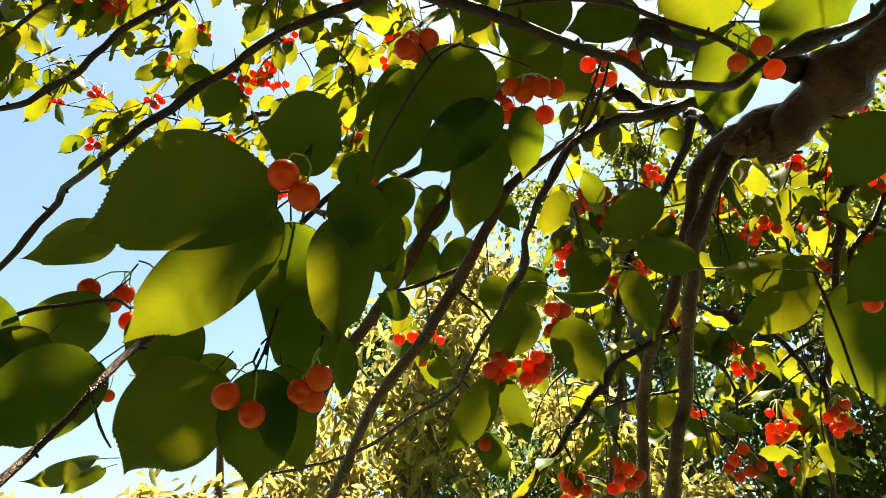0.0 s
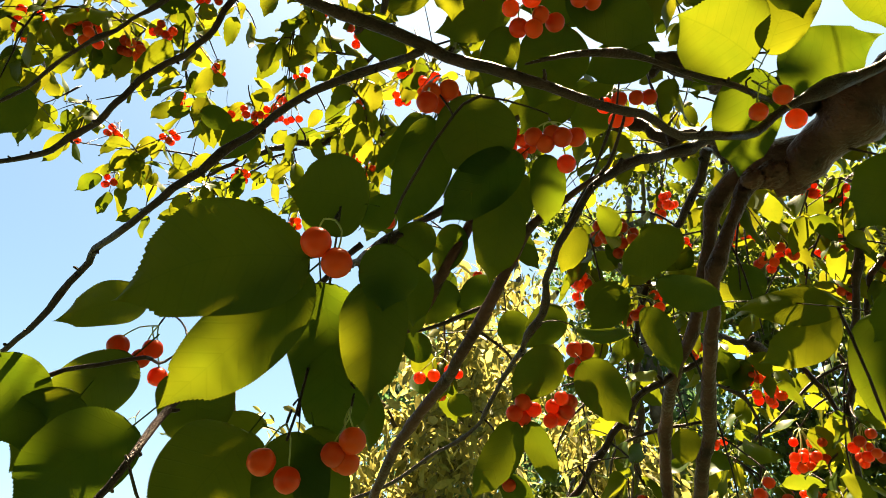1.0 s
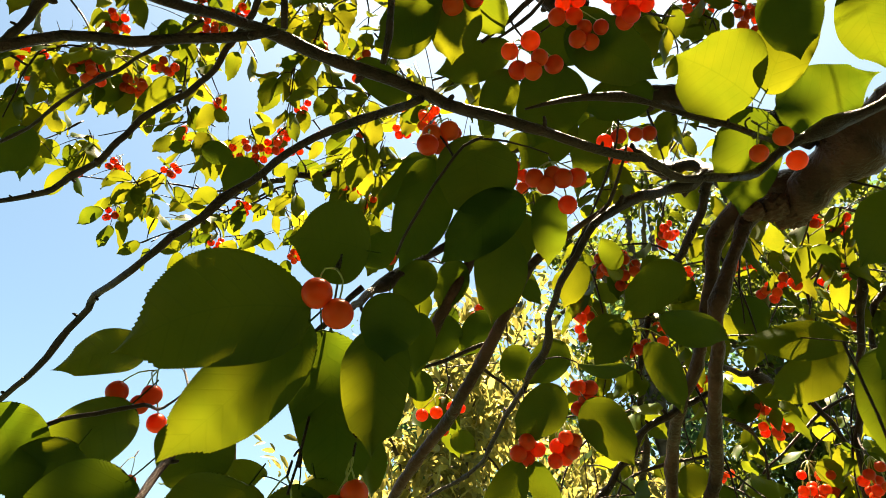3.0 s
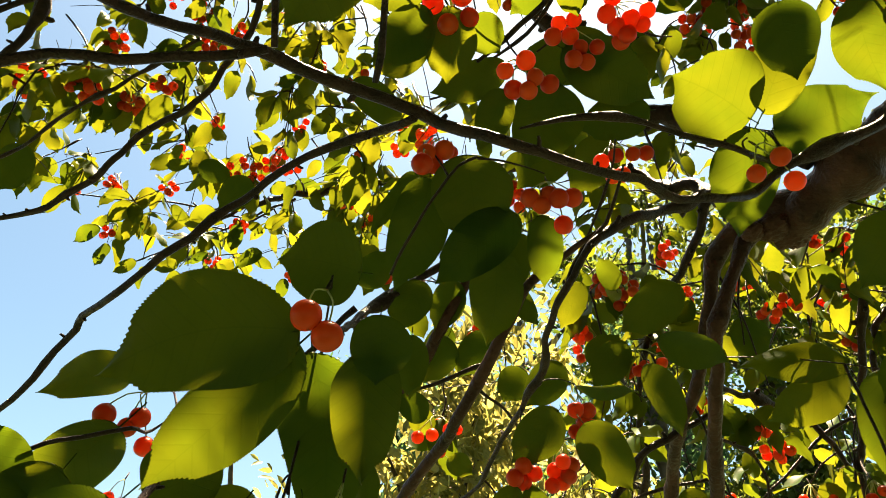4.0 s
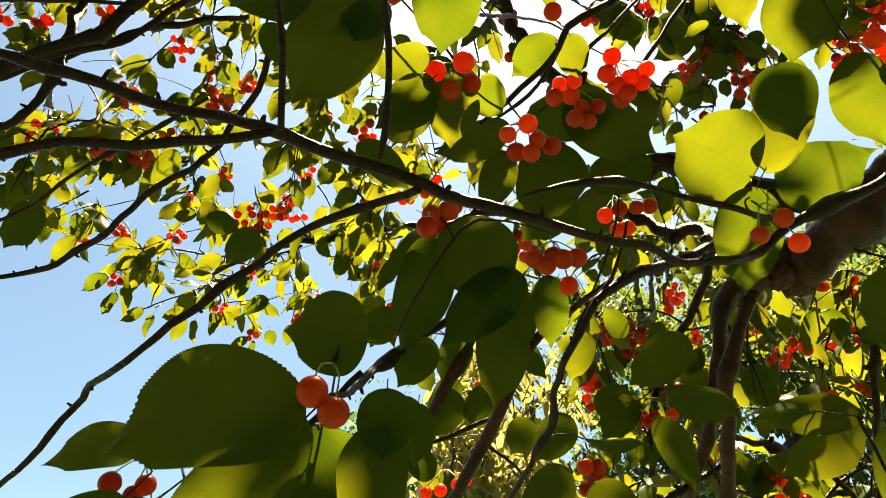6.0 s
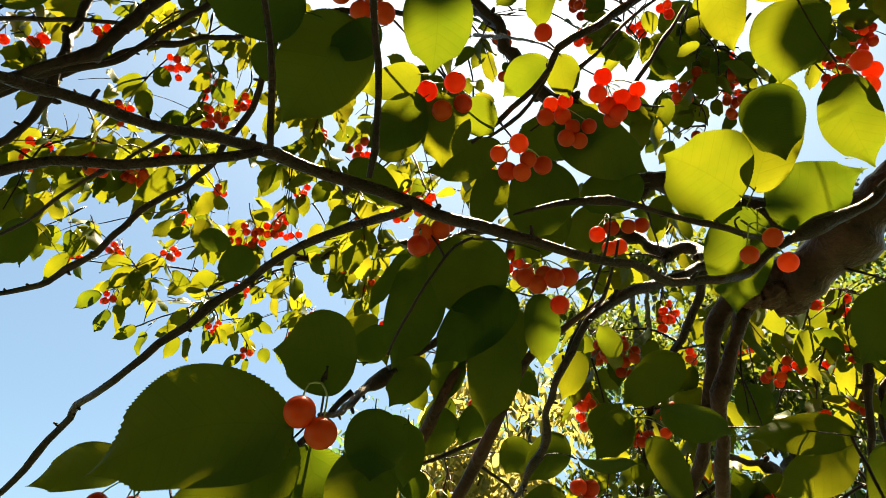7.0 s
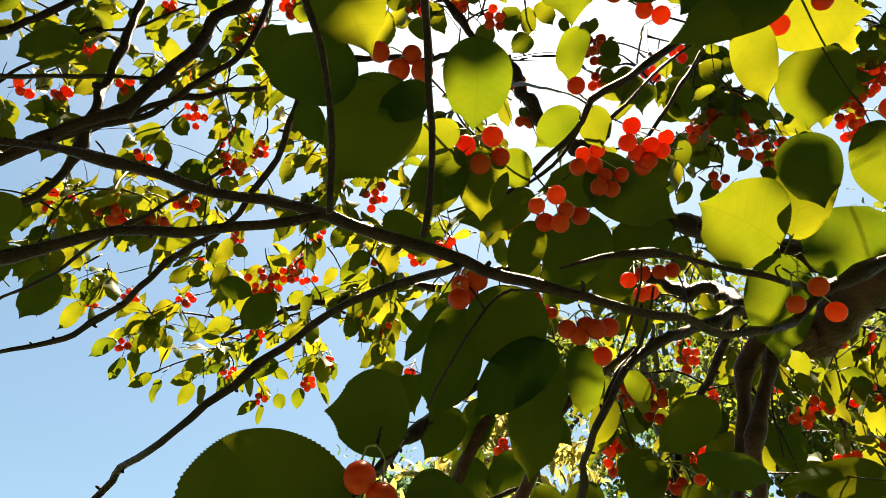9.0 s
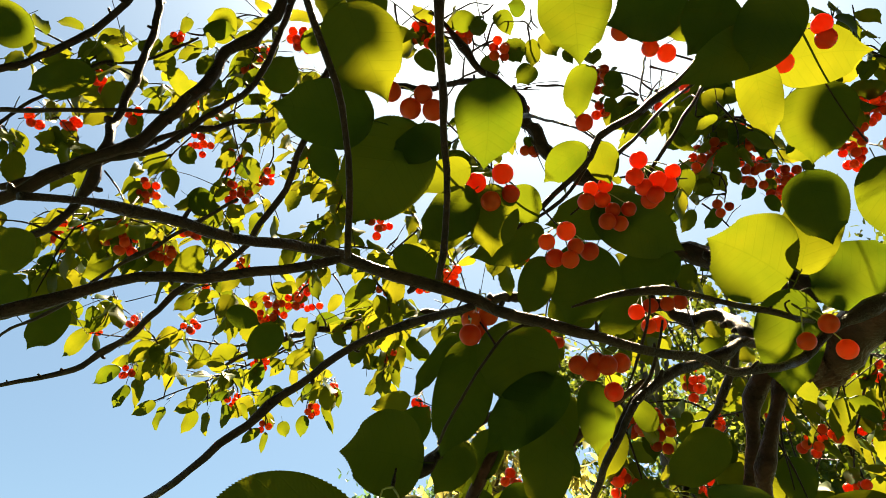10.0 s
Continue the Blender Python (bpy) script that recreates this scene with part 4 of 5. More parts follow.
fruit_cluster((0.075, 0.247, 1.824), (0.093, 0.252, 1.819), (0.090, 0.255, 1.812), (0.082, 0.257, 1.807), (0.071, 0.249, 1.813), (0.077, 0.256, 1.812), (0.084, 0.253, 1.814), (0.080, 0.262, 1.808))
fruit_cluster((0.045, 0.243, 1.799), (0.052, 0.241, 1.799), (0.051, 0.249, 1.797), (0.042, 0.246, 1.793), (0.056, 0.252, 1.792), (0.059, 0.256, 1.786), (0.052, 0.253, 1.785), (0.064, 0.252, 1.792), size=0.92)
fruit_cluster((0.025, 0.227, 1.755), (0.036, 0.238, 1.752), (0.016, 0.229, 1.751), (0.020, 0.238, 1.749), (0.026, 0.235, 1.745), (0.029, 0.232, 1.750), size=0.9)
fruit_cluster((0.026, 0.261, 1.707), (0.031, 0.262, 1.704), (0.038, 0.259, 1.705), (0.045, 0.264, 1.709), (0.040, 0.266, 1.696), (0.034, 0.260, 1.708), size=0.92)
fruit_cluster((0.077, 0.325, 1.781), (0.085, 0.322, 1.783), (0.084, 0.331, 1.775), (0.094, 0.320, 1.782), (0.103, 0.324, 1.786), (0.090, 0.332, 1.777))
fruit_cluster((0.147, 0.175, 1.827), (0.149, 0.180, 1.823))
fruit_cluster((0.133, 0.169, 1.833))
fruit_cluster((0.133, 0.191, 1.822))
fruit_cluster((0.060, 0.181, 1.842), (0.075, 0.190, 1.840), (0.083, 0.192, 1.838), (0.076, 0.187, 1.846))
fruit_cluster((0.108, 0.472, 1.721), (0.118, 0.469, 1.713), (0.124, 0.472, 1.718), (0.135, 0.467, 1.718))
fruit_cluster((0.059, 0.396, 1.660), (0.066, 0.398, 1.660), (0.059, 0.404, 1.650), (0.069, 0.403, 1.652), (0.064, 0.402, 1.654))
fruit_cluster((0.028, 0.399, 1.630), (0.034, 0.403, 1.627), (0.028, 0.406, 1.623), (0.023, 0.400, 1.624))
fruit_cluster((0.049, 0.395, 1.631), (0.045, 0.402, 1.628), (0.052, 0.400, 1.625), (0.043, 0.401, 1.620), (0.054, 0.399, 1.630), (0.049, 0.403, 1.622))
fruit_cluster((-0.069, 0.244, 1.566), (-0.061, 0.247, 1.561))
fruit_cluster((-0.044, 0.255, 1.568), (-0.048, 0.252, 1.570), (-0.042, 0.251, 1.574), (-0.046, 0.255, 1.569))
fruit_cluster((-0.057, 0.412, 1.767), (-0.056, 0.421, 1.763))
fruit_cluster((-0.035, 0.398, 1.730), (-0.041, 0.397, 1.720))
fruit_cluster((-0.020, 0.249, 1.717))
fruit_cluster((-0.015, 0.336, 1.800), (-0.009, 0.337, 1.801))
fruit_cluster((0.186, 0.222, 1.797), (0.194, 0.228, 1.797), (0.191, 0.231, 1.790))
fruit_cluster((0.226, 0.369, 1.654))
fruit_cluster((-0.019, 0.264, 1.736), (-0.011, 0.264, 1.738), (-0.016, 0.268, 1.733))
fruit_cluster((-0.237, 0.492, 1.631), (-0.245, 0.490, 1.635))
fruit_cluster((0.023, 0.472, 1.598))
fruit_cluster((-0.036, 0.483, 1.672), (-0.026, 0.481, 1.673), (-0.014, 0.477, 1.675))

bunch((0.120, 0.502, 1.795), 16, 0.017)
bunch((0.098, 0.544, 1.768), 10, 0.012)
bunch((-0.018, 0.611, 1.719), 4, 0.009)
bunch((-0.028, 0.618, 1.704), 3, 0.006)
bunch((0.012, 0.555, 1.781), 4, 0.008)
bunch((0.039, 0.432, 1.838), 6, 0.009)
bunch((0.237, 0.694, 1.955), 6, 0.012)
bunch((0.254, 0.692, 1.895), 4, 0.009)
bunch((0.271, 0.570, 1.806), 5, 0.009)
bunch((0.355, 0.606, 1.847), 8, 0.015)
bunch((0.294, 0.643, 1.882), 8, 0.013)
bunch((0.259, 0.616, 1.718), 8, 0.012)
bunch((0.271, 0.625, 1.701), 8, 0.011)
bunch((0.304, 0.651, 1.653), 14, 0.018)
bunch((0.328, 0.597, 1.648), 9, 0.013)
bunch((0.226, 0.563, 1.603), 9, 0.013)
bunch((0.120, 0.514, 1.585), 9, 0.011)
bunch((0.087, 0.517, 1.578), 8, 0.010)
bunch((0.360, 0.516, 1.912), 6, 0.011)
bunch((0.389, 0.547, 1.853), 6, 0.010)
bunch((0.315, 0.539, 1.866), 4, 0.007)
bunch((0.338, 0.721, 1.629), 8, 0.015)
bunch((0.261, 0.747, 1.684), 5, 0.010)
bunch((0.145, 0.589, 1.765), 3, 0.005)
bunch((0.202, 0.605, 1.737), 4, 0.007)
bunch((0.274, 0.424, 1.868), 5, 0.008)
bunch((0.389, 0.573, 1.804), 5, 0.009)
bunch((-0.235, 0.402, 2.229), 6, 0.009)
bunch((-0.255, 0.415, 2.213), 2, 0.005)
bunch((-0.352, 0.344, 2.094), 6, 0.012)
bunch((-0.405, 0.354, 2.051), 4, 0.009)
bunch((-0.402, 0.388, 2.088), 5, 0.008)
bunch((-0.273, 0.419, 2.134), 1, 0.002)
bunch((-0.336, 0.500, 2.191), 9, 0.014)
bunch((-0.297, 0.517, 2.175), 10, 0.014)
bunch((-0.274, 0.508, 2.112), 9, 0.013)
bunch((-0.257, 0.531, 2.161), 7, 0.010)
bunch((-0.375, 0.501, 2.114), 9, 0.013)
bunch((-0.383, 0.426, 1.974), 10, 0.012)
bunch((-0.321, 0.419, 1.955), 14, 0.014)
bunch((-0.307, 0.501, 2.043), 6, 0.010)
bunch((-0.303, 0.459, 1.972), 8, 0.010)
bunch((-0.276, 0.564, 2.051), 4, 0.008)
bunch((-0.216, 0.631, 2.054), 16, 0.021)
bunch((-0.257, 0.624, 2.031), 16, 0.019)
bunch((-0.133, 0.651, 2.008), 14, 0.017)
bunch((-0.111, 0.670, 1.987), 6, 0.011)
bunch((-0.282, 0.702, 2.004), 6, 0.010)
bunch((-0.335, 0.765, 1.992), 6, 0.012)
bunch((-0.469, 0.739, 2.029), 5, 0.010)
bunch((-0.224, 0.769, 1.978), 5, 0.010)
bunch((-0.290, 0.781, 1.963), 3, 0.007)
bunch((-0.517, 0.699, 2.071), 4, 0.009)
bunch((-0.439, 0.734, 2.036), 3, 0.006)
bunch((-0.382, 0.698, 2.064), 5, 0.009)
bunch((-0.452, 0.690, 2.069), 6, 0.010)
bunch((-0.109, 0.522, 2.060), 10, 0.014)
bunch((-0.059, 0.533, 2.020), 5, 0.010)
bunch((-0.154, 0.505, 2.076), 6, 0.011)
bunch((-0.163, 0.330, 2.117), 9, 0.012)
bunch((-0.047, 0.331, 2.122), 10, 0.012)
bunch((-0.009, 0.351, 2.146), 6, 0.011)
bunch((-0.033, 0.473, 1.939), 6, 0.009)
bunch((-0.356, 0.409, 2.289), 5, 0.008)
bunch((0.022, 0.334, 2.092), 6, 0.008)
bunch((0.272, 0.528, 2.159), 9, 0.015)
bunch((0.321, 0.544, 2.144), 10, 0.015)
bunch((0.368, 0.555, 2.134), 9, 0.016)
bunch((0.363, 0.569, 2.119), 4, 0.008)
bunch((0.356, 0.390, 2.047), 9, 0.013)
bunch((0.337, 0.406, 2.028), 8, 0.012)
bunch((0.323, 0.522, 2.197), 5, 0.011)
bunch((0.120, 0.410, 2.089), 4, 0.008)
bunch((0.114, 0.503, 1.795), 3, 0.004)
bunch((-0.198, 0.753, 1.997), 4, 0.007)
bunch((-0.059, 0.462, 1.803), 3, 0.004)
bunch((-0.338, 0.468, 2.226), 3, 0.007)
bunch((0.180, 0.547, 1.856), 5, 0.008)

shoot((-0.328, 0.576, 2.108))
shoot((-0.224, 0.599, 2.125))
shoot((-0.270, 0.513, 1.977))
shoot((-0.349, 0.421, 2.201))
shoot((-0.445, 0.608, 2.059))
shoot((-0.411, 0.487, 2.007))
shoot((-0.259, 0.340, 2.132))
shoot((-0.202, 0.384, 2.150))
shoot((-0.183, 0.539, 2.005))
shoot((-0.202, 0.516, 2.144))
shoot((-0.463, 0.601, 2.043))
shoot((-0.189, 0.545, 2.001))
shoot((-0.487, 0.433, 2.199))
shoot((-0.479, 0.486, 2.063))
shoot((-0.404, 0.543, 2.047))
shoot((-0.428, 0.505, 1.952))
shoot((-0.235, 0.489, 1.977))
shoot((-0.251, 0.459, 2.174))
shoot((-0.202, 0.441, 2.248))
shoot((-0.203, 0.562, 1.996))
shoot((-0.413, 0.513, 2.166))
shoot((-0.504, 0.567, 2.110))
shoot((-0.241, 0.418, 2.327))
shoot((-0.225, 0.496, 2.238))
shoot((-0.307, 0.412, 2.145))
shoot((-0.264, 0.541, 1.961))
shoot((-0.496, 0.586, 2.013))
shoot((-0.374, 0.423, 2.212))
shoot((-0.429, 0.495, 1.966))
shoot((-0.315, 0.500, 1.994))
shoot((-0.283, 0.604, 2.031))
shoot((-0.238, 0.383, 2.215))
shoot((-0.433, 0.520, 2.017))
shoot((-0.187, 0.472, 2.136))
shoot((-0.253, 0.449, 2.100))
shoot((-0.199, 0.611, 2.026))
shoot((-0.302, 0.391, 2.101))
shoot((-0.456, 0.589, 2.109))
shoot((-0.416, 0.579, 2.095))
shoot((-0.299, 0.553, 2.124))
shoot((-0.365, 0.491, 2.047))
shoot((-0.366, 0.565, 2.087))
shoot((-0.429, 0.598, 2.036))
shoot((-0.418, 0.506, 2.082))
shoot((-0.260, 0.556, 2.133))
shoot((-0.414, 0.538, 2.128))
shoot((-0.253, 0.487, 2.222))
shoot((-0.252, 0.592, 2.147))
shoot((-0.197, 0.492, 2.126))
shoot((-0.502, 0.611, 2.104))
shoot((-0.370, 0.550, 2.112))
shoot((-0.350, 0.430, 1.977))
shoot((-0.367, 0.479, 1.988))
shoot((-0.292, 0.306, 2.038))
shoot((-0.352, 0.399, 1.952))
shoot((-0.292, 0.374, 1.929))
shoot((-0.395, 0.344, 1.999))
shoot((-0.406, 0.443, 2.011))
shoot((-0.360, 0.401, 1.885))
shoot((-0.376, 0.367, 2.041))
shoot((-0.430, 0.444, 1.945))
shoot((-0.402, 0.373, 1.941))
shoot((-0.128, 0.722, 2.003))
shoot((-0.131, 0.744, 1.999))
shoot((-0.320, 0.691, 1.985))
shoot((-0.351, 0.717, 1.994))
shoot((-0.129, 0.739, 2.003))
shoot((-0.407, 0.694, 2.023))
shoot((-0.134, 0.709, 2.000))
shoot((-0.351, 0.698, 2.025))
shoot((-0.268, 0.687, 2.029))
shoot((-0.146, 0.679, 2.008))
shoot((-0.212, 0.708, 2.021))
shoot((-0.141, 0.690, 2.034))
shoot((-0.159, 0.671, 2.044))
shoot((-0.172, 0.692, 2.077))
shoot((-0.030, 0.444, 2.077))
shoot((-0.020, 0.510, 1.952))
shoot((-0.078, 0.499, 2.092))
shoot((-0.106, 0.427, 2.202))
shoot((-0.002, 0.367, 2.141))
shoot((-0.009, 0.586, 2.063))
shoot((-0.202, 0.616, 2.137))
shoot((0.021, 0.457, 1.977))
shoot((0.005, 0.456, 2.198))
shoot((0.014, 0.474, 1.990))
shoot((-0.111, 0.508, 1.954))
shoot((-0.045, 0.419, 2.056))
shoot((-0.037, 0.344, 2.119))
shoot((-0.081, 0.340, 2.103))
shoot((-0.066, 0.611, 2.113))
shoot((-0.141, 0.442, 2.084))
shoot((-0.056, 0.561, 2.190))
shoot((-0.097, 0.421, 2.250))
shoot((-0.149, 0.514, 2.076))
shoot((0.014, 0.527, 2.112))
shoot((-0.115, 0.457, 2.047))
shoot((-0.020, 0.436, 2.030))
shoot((-0.136, 0.496, 2.182))
shoot((-0.151, 0.558, 2.083))
shoot((-0.143, 0.449, 1.994))
shoot((-0.142, 0.461, 2.036))
shoot((0.005, 0.461, 2.073))
shoot((-0.001, 0.424, 2.261))
shoot((-0.184, 0.473, 2.284))
shoot((-0.029, 0.378, 2.085))
shoot((0.073, 0.434, 2.169))
shoot((0.008, 0.386, 2.114))
shoot((0.018, 0.380, 2.178))
shoot((0.021, 0.348, 2.108))
shoot((0.062, 0.430, 2.169))
shoot((0.028, 0.423, 2.111))
shoot((0.044, 0.416, 2.169))
shoot((0.025, 0.315, 2.120))
shoot((0.021, 0.372, 2.248))
shoot((0.026, 0.368, 2.055))
shoot((0.031, 0.436, 2.120))
shoot((0.025, 0.352, 2.095))
shoot((0.012, 0.345, 2.163))
shoot((0.021, 0.392, 2.063))
shoot((0.163, 0.375, 2.084))
shoot((0.105, 0.413, 1.999))
shoot((0.304, 0.453, 2.078))
shoot((0.161, 0.376, 1.949))
shoot((0.215, 0.333, 2.029))
shoot((0.170, 0.420, 1.993))
shoot((0.151, 0.365, 2.022))
shoot((0.209, 0.369, 1.975))
shoot((0.416, 0.408, 2.172))
shoot((0.363, 0.361, 2.178))
shoot((0.365, 0.343, 2.146))
shoot((0.374, 0.362, 2.082))
shoot((0.379, 0.371, 2.194))
shoot((0.319, 0.362, 2.014))
shoot((-0.451, 0.314, 2.169))
shoot((-0.203, 0.337, 2.193))
shoot((-0.315, 0.292, 2.080))
shoot((-0.244, 0.400, 2.251))
shoot((-0.329, 0.331, 2.145))
shoot((-0.440, 0.376, 2.256))
shoot((-0.512, 0.389, 2.237))
shoot((0.178, 0.398, 2.157))
shoot((0.161, 0.397, 2.060))
shoot((0.231, 0.543, 2.069))
shoot((0.298, 0.551, 2.151))
shoot((0.230, 0.463, 2.041))
shoot((0.234, 0.406, 2.063))
shoot((0.218, 0.413, 2.024))
shoot((0.230, 0.677, 1.780))
shoot((0.109, 0.574, 1.811))
shoot((0.173, 0.521, 1.742))
shoot((0.172, 0.727, 1.802))
shoot((0.116, 0.710, 1.910))
shoot((0.149, 0.595, 1.823))
shoot((0.207, 0.654, 1.772))
shoot((0.193, 0.516, 1.757))
shoot((0.167, 0.493, 1.768))
shoot((0.244, 0.604, 1.898))
shoot((0.149, 0.611, 1.761))
shoot((0.189, 0.671, 1.880))
shoot((0.104, 0.540, 1.803))
shoot((0.276, 0.735, 1.824))
shoot((0.149, 0.515, 1.783))
shoot((0.168, 0.493, 1.759))
shoot((0.116, 0.643, 1.910))
shoot((0.492, 0.717, 1.917))
shoot((0.352, 0.678, 1.672))
shoot((0.270, 0.703, 1.778))
shoot((0.263, 0.598, 1.776))
shoot((0.245, 0.607, 1.807))
shoot((0.396, 0.713, 1.726))
shoot((0.249, 0.566, 1.865))
shoot((0.408, 0.790, 1.715))
shoot((0.442, 0.681, 1.951))
shoot((0.436, 0.812, 1.692))
shoot((0.374, 0.633, 1.862))
shoot((0.530, 0.779, 1.934))
shoot((0.355, 0.669, 1.895))
shoot((0.360, 0.668, 1.925))
shoot((0.339, 0.664, 1.695))
shoot((0.381, 0.570, 1.824))
shoot((0.371, 0.827, 1.781))
shoot((0.328, 0.784, 1.762))
shoot((0.307, 0.624, 1.914))
shoot((0.379, 0.575, 1.796))
shoot((0.313, 0.633, 1.614))
shoot((0.269, 0.631, 1.897))
shoot((0.311, 0.531, 1.809))
shoot((0.390, 0.601, 1.900))
shoot((0.511, 0.842, 1.778))
shoot((0.354, 0.821, 1.748))
shoot((0.291, 0.521, 1.830))
shoot((0.233, 0.507, 1.823))
shoot((0.421, 0.688, 1.940))
shoot((0.300, 0.602, 1.609))
shoot((0.233, 0.519, 1.841))
shoot((0.376, 0.581, 1.877))
shoot((0.404, 0.713, 1.838))
shoot((0.302, 0.791, 1.714))
shoot((0.308, 0.607, 1.881))
shoot((0.328, 0.640, 1.834))
shoot((0.405, 0.746, 1.693))
shoot((0.132, 0.786, 1.723))
shoot((0.150, 0.640, 1.725))
shoot((0.083, 0.575, 1.623))
shoot((0.108, 0.659, 1.724))
shoot((0.232, 0.664, 1.660))
shoot((0.219, 0.625, 1.714))
shoot((0.237, 0.736, 1.768))
shoot((0.112, 0.589, 1.711))
shoot((0.146, 0.691, 1.690))
shoot((0.082, 0.813, 1.752))
shoot((0.115, 0.568, 1.645))
shoot((0.122, 0.785, 1.620))
shoot((0.146, 0.632, 1.721))
shoot((0.215, 0.718, 1.690))
shoot((0.244, 0.747, 1.664))
shoot((-0.378, 0.574, 2.107))
shoot((-0.244, 0.635, 2.020))
shoot((-0.063, 0.632, 2.106))
shoot((-0.097, 0.532, 1.930))
shoot((-0.113, 0.630, 2.096))
shoot((-0.028, 0.538, 2.037))
shoot((-0.255, 0.530, 1.988))
shoot((-0.126, 0.496, 2.006))
shoot((-0.202, 0.523, 2.043))
shoot((-0.055, 0.540, 1.938))
shoot((-0.149, 0.506, 2.015))
shoot((-0.045, 0.516, 1.911))
shoot((-0.280, 0.525, 1.988))
shoot((-0.118, 0.598, 2.072))
shoot((-0.354, 0.635, 2.081))
shoot((0.141, 0.530, 1.918))
shoot((0.148, 0.580, 1.936))
shoot((0.113, 0.567, 1.915))
shoot((0.383, 0.593, 1.982))
shoot((0.286, 0.540, 1.887))
shoot((0.280, 0.553, 2.004))
shoot((0.223, 0.538, 1.992))
shoot((0.306, 0.673, 2.009))
shoot((0.260, 0.631, 1.995))
shoot((0.501, 0.703, 1.984))
shoot((0.249, 0.643, 2.067))
shoot((0.155, 0.629, 2.006))
shoot((0.336, 0.656, 2.041))
shoot((0.242, 0.651, 2.008))
shoot((0.166, 0.586, 1.985))
shoot((0.132, 0.535, 2.003))
shoot((0.021, 0.507, 1.993))
shoot((0.039, 0.541, 1.888))
shoot((0.078, 0.626, 1.984))
shoot((0.071, 0.606, 1.960))
shoot((0.087, 0.519, 1.921))
shoot((0.067, 0.571, 1.925))
shoot((0.180, 0.475, 1.948))
shoot((0.022, 0.587, 1.959))
shoot((0.013, 0.592, 2.090))
shoot((0.151, 0.579, 2.063))
shoot((0.130, 0.514, 1.919))
shoot((0.183, 0.459, 1.941))
shoot((-0.258, 0.737, 2.035))
shoot((-0.326, 0.723, 2.022))
shoot((-0.413, 0.727, 2.030))
shoot((-0.305, 0.758, 1.997))
shoot((-0.123, 0.672, 1.958))
shoot((-0.104, 0.622, 2.011))
shoot((-0.130, 0.703, 1.993))
shoot((-0.199, 0.692, 1.972))
shoot((-0.124, 0.666, 1.986))
shoot((-0.146, 0.619, 2.012))
shoot((-0.093, 0.617, 2.047))
shoot((-0.090, 0.637, 1.996))

outer_leaf((-0.489, 0.655, 2.040), (-0.524, 0.674, 2.012), 0.022)
outer_leaf((-0.478, 0.640, 2.033), (-0.513, 0.632, 2.034), 0.008)
outer_leaf((-0.470, 0.692, 2.083), (-0.498, 0.690, 2.078), 0.009)
outer_leaf((-0.465, 0.711, 2.016), (-0.501, 0.719, 2.000), 0.020)
outer_leaf((-0.442, 0.699, 1.983), (-0.463, 0.713, 1.961), 0.018)
outer_leaf((-0.451, 0.728, 2.010), (-0.451, 0.749, 1.981), 0.017)
outer_leaf((-0.423, 0.690, 2.040), (-0.457, 0.704, 2.018), 0.022)
outer_leaf((-0.401, 0.689, 2.043), (-0.428, 0.701, 2.022), 0.020)
outer_leaf((-0.412, 0.708, 2.022), (-0.418, 0.720, 2.003), 0.007)
outer_leaf((-0.404, 0.708, 1.963), (-0.433, 0.713, 1.950), 0.015)
outer_leaf((-0.417, 0.754, 1.983), (-0.429, 0.770, 1.959), 0.017)
outer_leaf((-0.353, 0.711, 1.962), (-0.383, 0.714, 1.952), 0.016)
outer_leaf((-0.387, 0.780, 1.992), (-0.406, 0.797, 1.967), 0.019)
outer_leaf((-0.356, 0.748, 1.969), (-0.360, 0.765, 1.945), 0.014)
outer_leaf((-0.331, 0.742, 1.976), (-0.339, 0.759, 1.952), 0.019)
outer_leaf((-0.315, 0.705, 1.970), (-0.337, 0.705, 1.963), 0.011)
outer_leaf((-0.302, 0.715, 1.960), (-0.294, 0.726, 1.943), 0.011)
outer_leaf((-0.302, 0.668, 2.010), (-0.335, 0.675, 1.996), 0.021)
outer_leaf((-0.327, 0.703, 2.031), (-0.306, 0.710, 2.018), 0.016)
outer_leaf((-0.285, 0.627, 2.056), (-0.276, 0.669, 2.005), 0.043)
outer_leaf((-0.313, 0.633, 2.048), (-0.303, 0.658, 2.016), 0.029)
outer_leaf((-0.249, 0.706, 1.972), (-0.283, 0.715, 1.955), 0.021)
outer_leaf((-0.263, 0.768, 1.963), (-0.259, 0.779, 1.946), 0.016)
outer_leaf((-0.234, 0.765, 1.968), (-0.241, 0.780, 1.945), 0.016)
outer_leaf((-0.292, 0.774, 1.956), (-0.317, 0.781, 1.941), 0.013)
outer_leaf((-0.288, 0.784, 1.957), (-0.294, 0.798, 1.935), 0.010)
outer_leaf((-0.202, 0.721, 1.958), (-0.190, 0.743, 1.928), 0.010)
outer_leaf((-0.197, 0.749, 1.998), (-0.191, 0.764, 1.976), 0.016)
outer_leaf((-0.125, 0.745, 2.030), (-0.139, 0.759, 2.009), 0.018)
outer_leaf((-0.124, 0.688, 1.997), (-0.139, 0.691, 1.988), 0.014)
outer_leaf((-0.140, 0.674, 2.070), (-0.180, 0.681, 2.055), 0.025)
outer_leaf((-0.215, 0.687, 2.065), (-0.177, 0.701, 2.046), 0.026)
outer_leaf((-0.150, 0.666, 2.020), (-0.165, 0.689, 1.988), 0.025)
outer_leaf((-0.229, 0.709, 2.029), (-0.258, 0.716, 2.014), 0.017)
outer_leaf((-0.253, 0.618, 2.068), (-0.240, 0.636, 2.042), 0.019)
